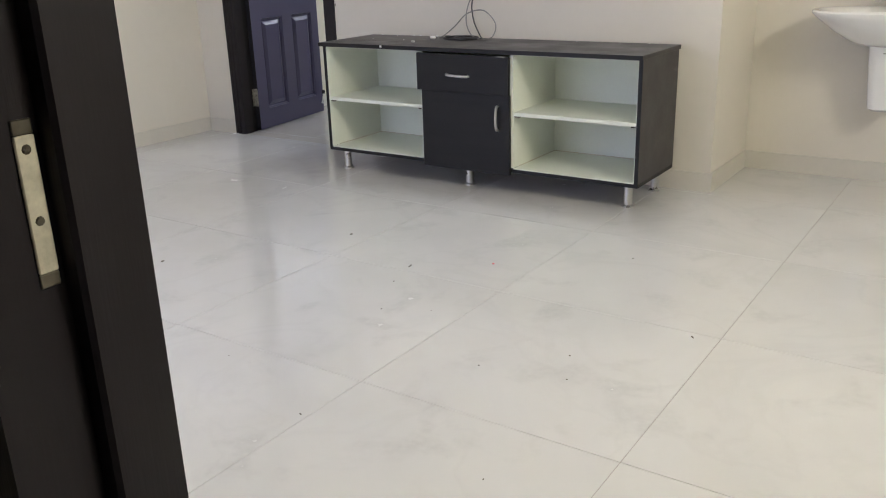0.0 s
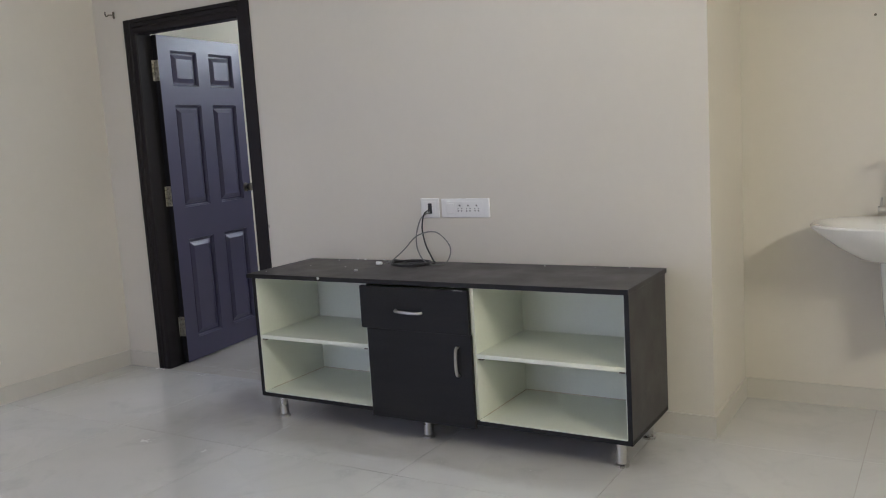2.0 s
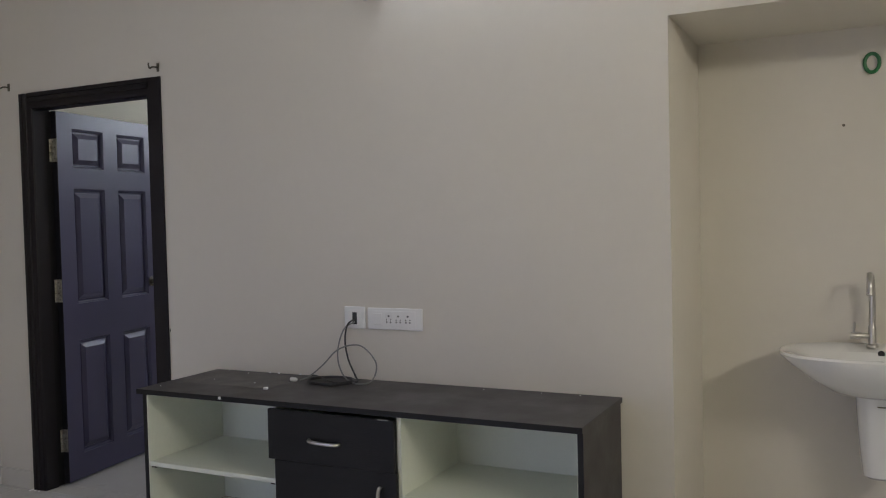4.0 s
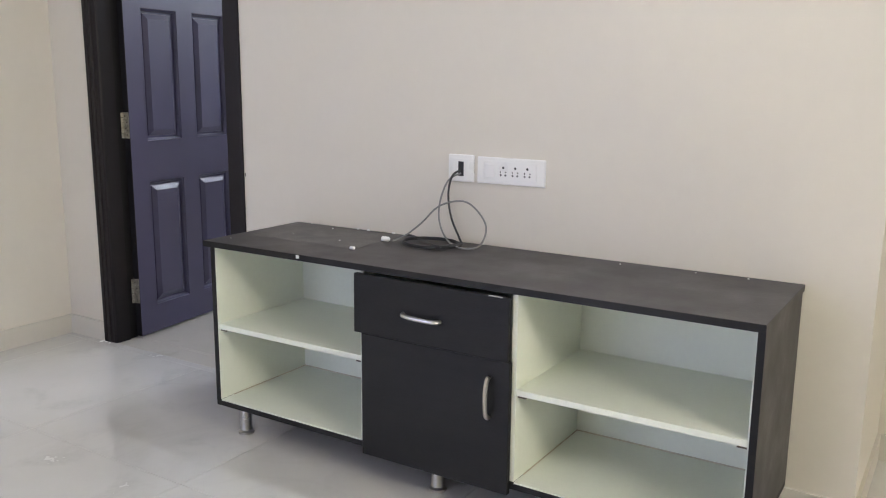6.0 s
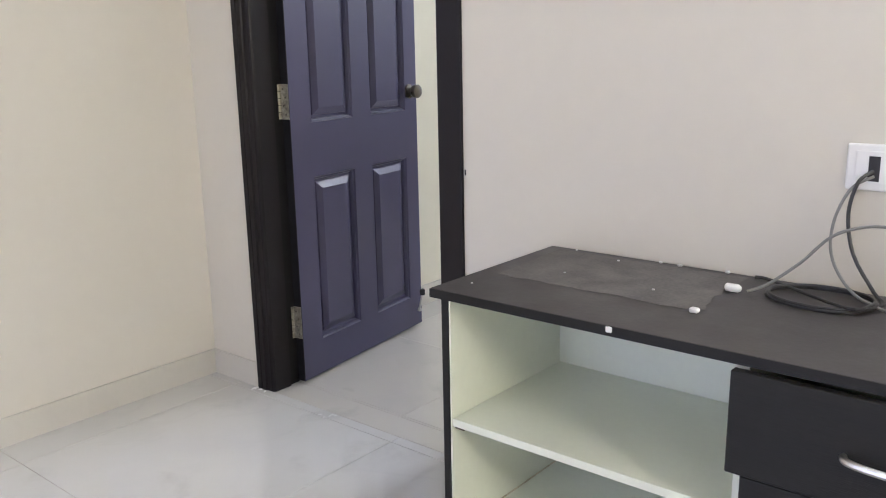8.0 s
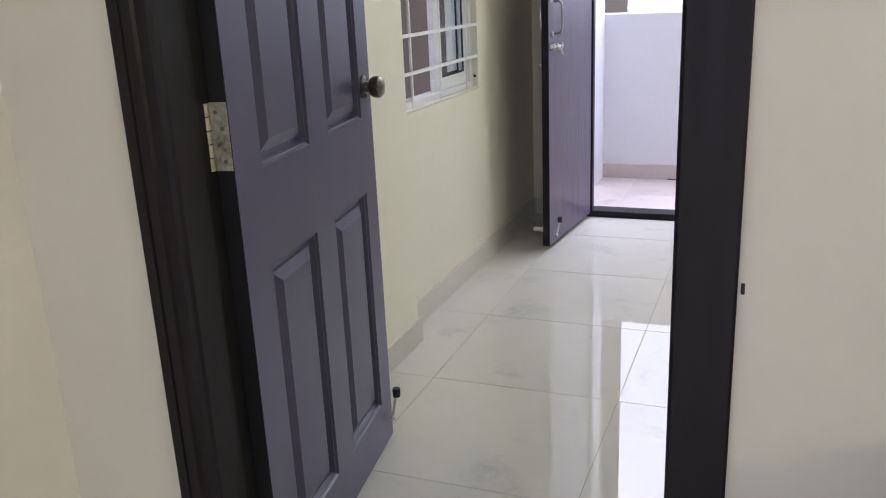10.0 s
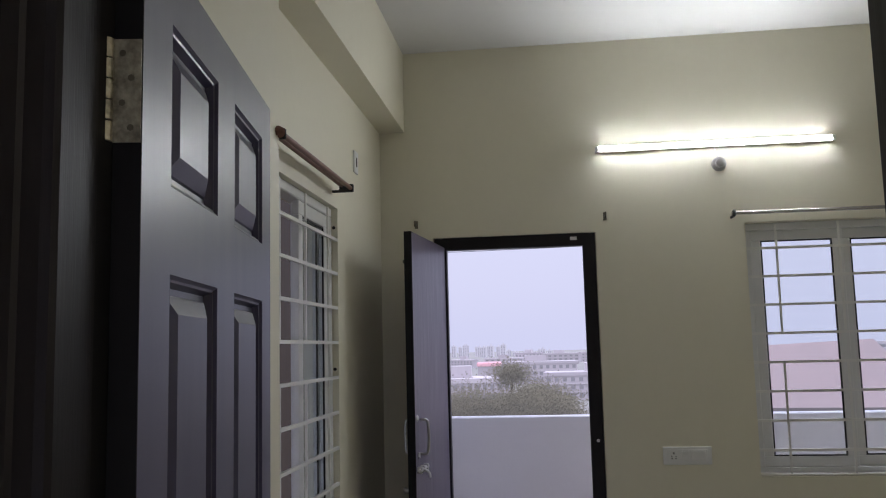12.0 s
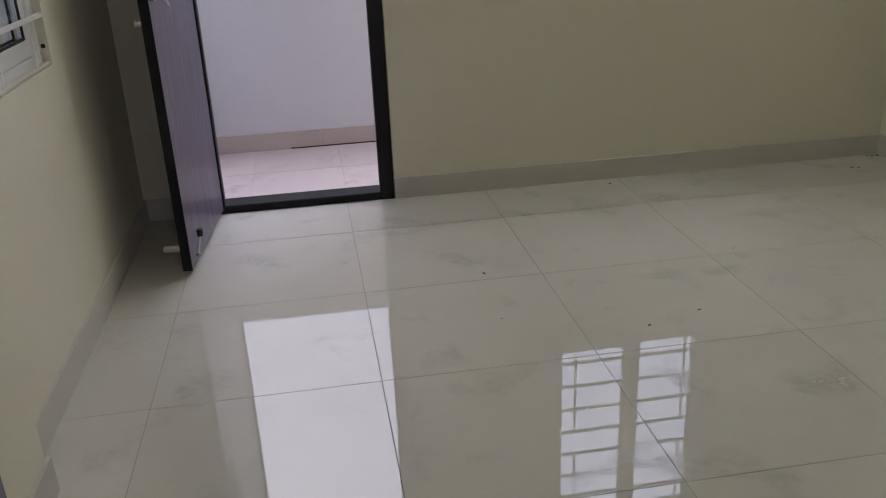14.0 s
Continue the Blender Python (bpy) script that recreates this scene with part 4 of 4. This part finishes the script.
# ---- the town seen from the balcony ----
# most of these materials glow a little, standing in for hazy air
GROUND = haze_glow(mat("dry town ground", (0.13, 0.125, 0.11), 0.95, vary=0.3, scale=0.01, fine=0.2), 0.10)
FACADE = haze_glow(mat("pale facade", (0.30, 0.265, 0.28), 0.9, vary=0.10, scale=0.1, fine=2, island=0.16), 0.12)
FARBLOCK = haze_glow(mat("tower paint with haze glow", (0.20, 0.18, 0.20), 0.95, vary=0.05, scale=0.05, fine=1, island=0.10), 0.31)
PINK = haze_glow(mat("dull pink render", (0.19, 0.135, 0.13), 0.9, vary=0.15, scale=0.3, fine=4), 0.10)
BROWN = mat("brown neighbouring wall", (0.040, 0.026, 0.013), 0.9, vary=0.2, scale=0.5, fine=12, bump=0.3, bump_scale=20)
DARKWIN = haze_glow(mat("window opening", (0.13, 0.12, 0.13), 0.5, vary=0.2), 0.11)
REDROOF = haze_glow(mat("red sheet roof", (0.45, 0.14, 0.17), 0.7, vary=0.1), 0.25)
# this glow lifts the dark gaps between the leaves
LEAF = haze_glow(mat("dusty foliage with haze glow", (0.125, 0.110, 0.066), 0.9, vary=0.3, scale=0.45, fine=3, spec=0.1), 0.055)
BARK = mat("grey bark", (0.14, 0.12, 0.10), 0.9, vary=0.25, scale=2, fine=14)
GZ = -13.0
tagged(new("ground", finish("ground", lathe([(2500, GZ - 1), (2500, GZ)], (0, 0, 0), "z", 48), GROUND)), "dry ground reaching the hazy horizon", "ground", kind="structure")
solid("neighbour_wall", add_box(box(-4.4, -4.0, GZ, -3.2, 0.9, 10.0), -4.4, 0.9, GZ, -1.5, 14.0, 10.0), BROWN, "brown rendered wall of the house next door", "wall")


def building(name, cx, cy, w, d, h, floors, cols, material, label, rz=0.0, arches=False, base=GZ):
    """A block with storeys of recessed windows on the side that faces the flat, a slab edge for each storey, and a roof parapet."""
    b = thing(name, label, "building", (cx, cy, base), rz)
    part("wall", box(-w / 2, 0, 0, w / 2, d, h), material, b)
    roof = part("roof", box(-w / 2 - 0.3, -0.3, h, w / 2 + 0.3, d + 0.3, h + 0.9), material, b)
    part("stair_head", box(-w * 0.15, d * 0.3, h + 0.9, w * 0.12, d * 0.7, h + 3.2), material, roof)
    fh = h / floors
    me = None
    for f in range(floors):
        if f:
            part("slab_edge", box(-w / 2 - 0.15, -0.35, f * fh - 0.15, w / 2 + 0.15, 0, f * fh + 0.15), material, b)
        for c in range(cols):
            if me is None:
                ww, wh = w / cols * 0.5, fh * 0.5
                bm = box(0, -0.06, 0, ww, 0.02, wh)
                if arches:
                    add_lathe(bm, [(ww / 2, -0.06), (ww / 2, 0.02)], (ww / 2, 0, wh), "y", 12)
                me = finish("window", bm, DARKWIN)
            o = new("window", me)
            o.parent = b
            o.location = (-w / 2 + (c + 0.25) * w / cols, 0, f * fh + fh * 0.28)
    return b


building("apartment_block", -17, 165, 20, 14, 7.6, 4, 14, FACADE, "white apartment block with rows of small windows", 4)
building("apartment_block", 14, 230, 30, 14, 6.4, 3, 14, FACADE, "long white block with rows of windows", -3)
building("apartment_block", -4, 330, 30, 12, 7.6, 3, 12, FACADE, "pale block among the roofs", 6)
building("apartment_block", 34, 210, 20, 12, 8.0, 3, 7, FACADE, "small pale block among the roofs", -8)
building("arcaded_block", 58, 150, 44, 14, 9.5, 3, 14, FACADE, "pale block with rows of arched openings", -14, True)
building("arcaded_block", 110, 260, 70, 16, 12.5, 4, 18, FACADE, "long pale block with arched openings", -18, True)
pk = thing("pink_house", "dull pink house with a broad hipped roof", "house", (21.5, 70, GZ), -8)
part("wall", box(-7.5, 0, 0, 7.5, 12, 9.2), PINK, pk)
bm = bmesh.new()
lo = [bm.verts.new(q) for q in ((-8.3, -0.8, 9.2), (8.3, -0.8, 9.2), (8.3, 12.8, 9.2), (-8.3, 12.8, 9.2))]
hi = [bm.verts.new(q) for q in ((-4.6, 5.5, 14.0), (5.2, 5.5, 14.4))]
for q in ((lo[0], lo[1], hi[1], hi[0]), (lo[1], lo[2], hi[1]), (lo[2], lo[3], hi[0], hi[1]), (lo[3], lo[0], hi[0]), tuple(lo[::-1])):
    bm.faces.new(q)
part("roof", bm, PINK, pk, "broad pink hipped roof")
for k in range(4):
    part("window", box(-6 + 3.4 * k, -0.06, 5.6, -4.4 + 3.4 * k, 0.02, 7.4), DARKWIN, pk)
shed = thing("sheet_roof_shed", "shed with a red sheet roof", "shed", (-16.5, 240, GZ))
part("wall", box(-3, 0, 0, 3, 8, 9.0), FACADE, shed)
part("roof", box(-3.3, -0.5, 9.0, 3.3, 8.5, 10.2, bevel=0.3), REDROOF, shed, "red sheet roof")
rt = random.Random(11)
for k in range(26):
    x = -185 + k * 7.4 + rt.uniform(-1.5, 1.5)
    h = rt.uniform(25, 29) if k < 17 else rt.uniform(15, 21)
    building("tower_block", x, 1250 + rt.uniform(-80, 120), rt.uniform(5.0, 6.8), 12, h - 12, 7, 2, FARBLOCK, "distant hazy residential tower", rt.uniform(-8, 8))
for k in range(26):
    building("low_block", -160 + k * 24 + rt.uniform(-8, 8), rt.uniform(380, 760), rt.uniform(14, 30), 12, rt.uniform(5.0, 8.5), 3, 7, FACADE, "low pale building in the hazy town", rt.uniform(-15, 15))


def tree(cx, cy, height, spread, seed, n, label, flat=0.45):
    """A tapered trunk, forked limbs and a ragged crown of small leaf clumps."""
    r = random.Random(seed)
    t = thing("tree", label, "tree", (cx, cy, GZ), 0, "trees below the balcony")
    trunk = bmesh.new()
    fork = height * 0.5
    add_lathe(trunk, [(0.32, 0), (0.24, fork * 0.5), (0.18, fork)], (0, 0, 0), "z", 10)
    tips = []
    for k in range(9):
        a, e = r.uniform(0, 6.283), r.uniform(0.3, 1.0)
        tip = Vector((math.cos(a) * spread * e * 0.8, math.sin(a) * spread * e * 0.8, height * r.uniform(0.70, 0.95) - e * height * 0.10))
        mid = Vector((tip.x * 0.4, tip.y * 0.4, (fork + tip.z) / 2 + 0.3))
        limb = sweep([(0, 0, fork - 0.4), mid, tip], 0.07, 6, smooth_steps=3)
        me = bpy.data.meshes.new("limb")
        limb.to_mesh(me)
        limb.free()
        trunk.from_mesh(me)
        tips.append(tip)
    part("trunk", trunk, BARK, t)
    crown = bmesh.new()
    for k in range(n):
        c = tips[k % len(tips)]
        s = spread * 0.42
        p = c + Vector((r.gauss(0, s * 0.6), r.gauss(0, s * 0.6), r.gauss(0, s * flat)))
        q = Vector((r.uniform(-1, 1), r.uniform(-1, 1), r.uniform(-1, 1))).normalized()
        u = q.orthogonal().normalized() * r.uniform(0.026, 0.056)
        v = q.cross(u).normalized() * r.uniform(0.020, 0.040)
        m = q * 0.03
        vs = [crown.verts.new(p + w) for w in (-u, v * 0.9 + m, u, -v * 0.9 + m)]
        crown.faces.new(vs[:3])
        crown.faces.new((vs[0], vs[2], vs[3]))
    part("crown", crown, LEAF, t, "ragged dusty green crown")


for k, dz in enumerate((0.0, 0.26)):
    solid("overhead_wire", sweep([(-14, 16, 3.60 + dz), (-4, 16, 3.38 + dz * 0.8), (6, 16, 3.50 + dz), (16, 16, 3.95 + dz)], 0.005, 5), RUBBER, "thin black wire strung across the street", "wire", "object", group="overhead wires")
tree(-1.3, 44, 14.7, 1.9, 1, 34000, "tall thin-crowned tree rising above its neighbours", 0.36)
tree(-3.4, 42, 13.5, 2.7, 2, 76000, "broad dusty green tree below the balcony")
tree(0.1, 41, 13.3, 2.3, 3, 70000, "broad dusty green tree below the balcony")
tree(-1.6, 39, 13.9, 2.9, 4, 80000, "broad dusty green tree below the balcony")
tree(3.6, 46, 11.6, 2.6, 5, 40000, "lower dusty green tree below the balcony")

tiles(f1, XL, -5.2, LIVX, -0.043, 3.1005, -2.443, 0.8, TILE)
tiles(f1, XL, -0.043, TVX, 0.0, 3.1005, -2.443, 0.8, TILE)
tiles(f1, TVX, -0.043, LIVX, RECY, 3.1005, -2.443, 0.8, TILE)
tiles(f2, 0, 0, DOORW, 0.1155, -0.6, -0.5, 2.0, TILE_B)
tiles(f2, XL, 0.1155, XR, FARY, 0.597, 1.922, 0.628, TILE_B, 0.0011, sy=0.598)
tiles(f3, -0.08, FARY + 0.15, 3.4, BALY, 0.608, BALY - 0.45, 0.45, TILE_OUT, 0.0009, -0.013)
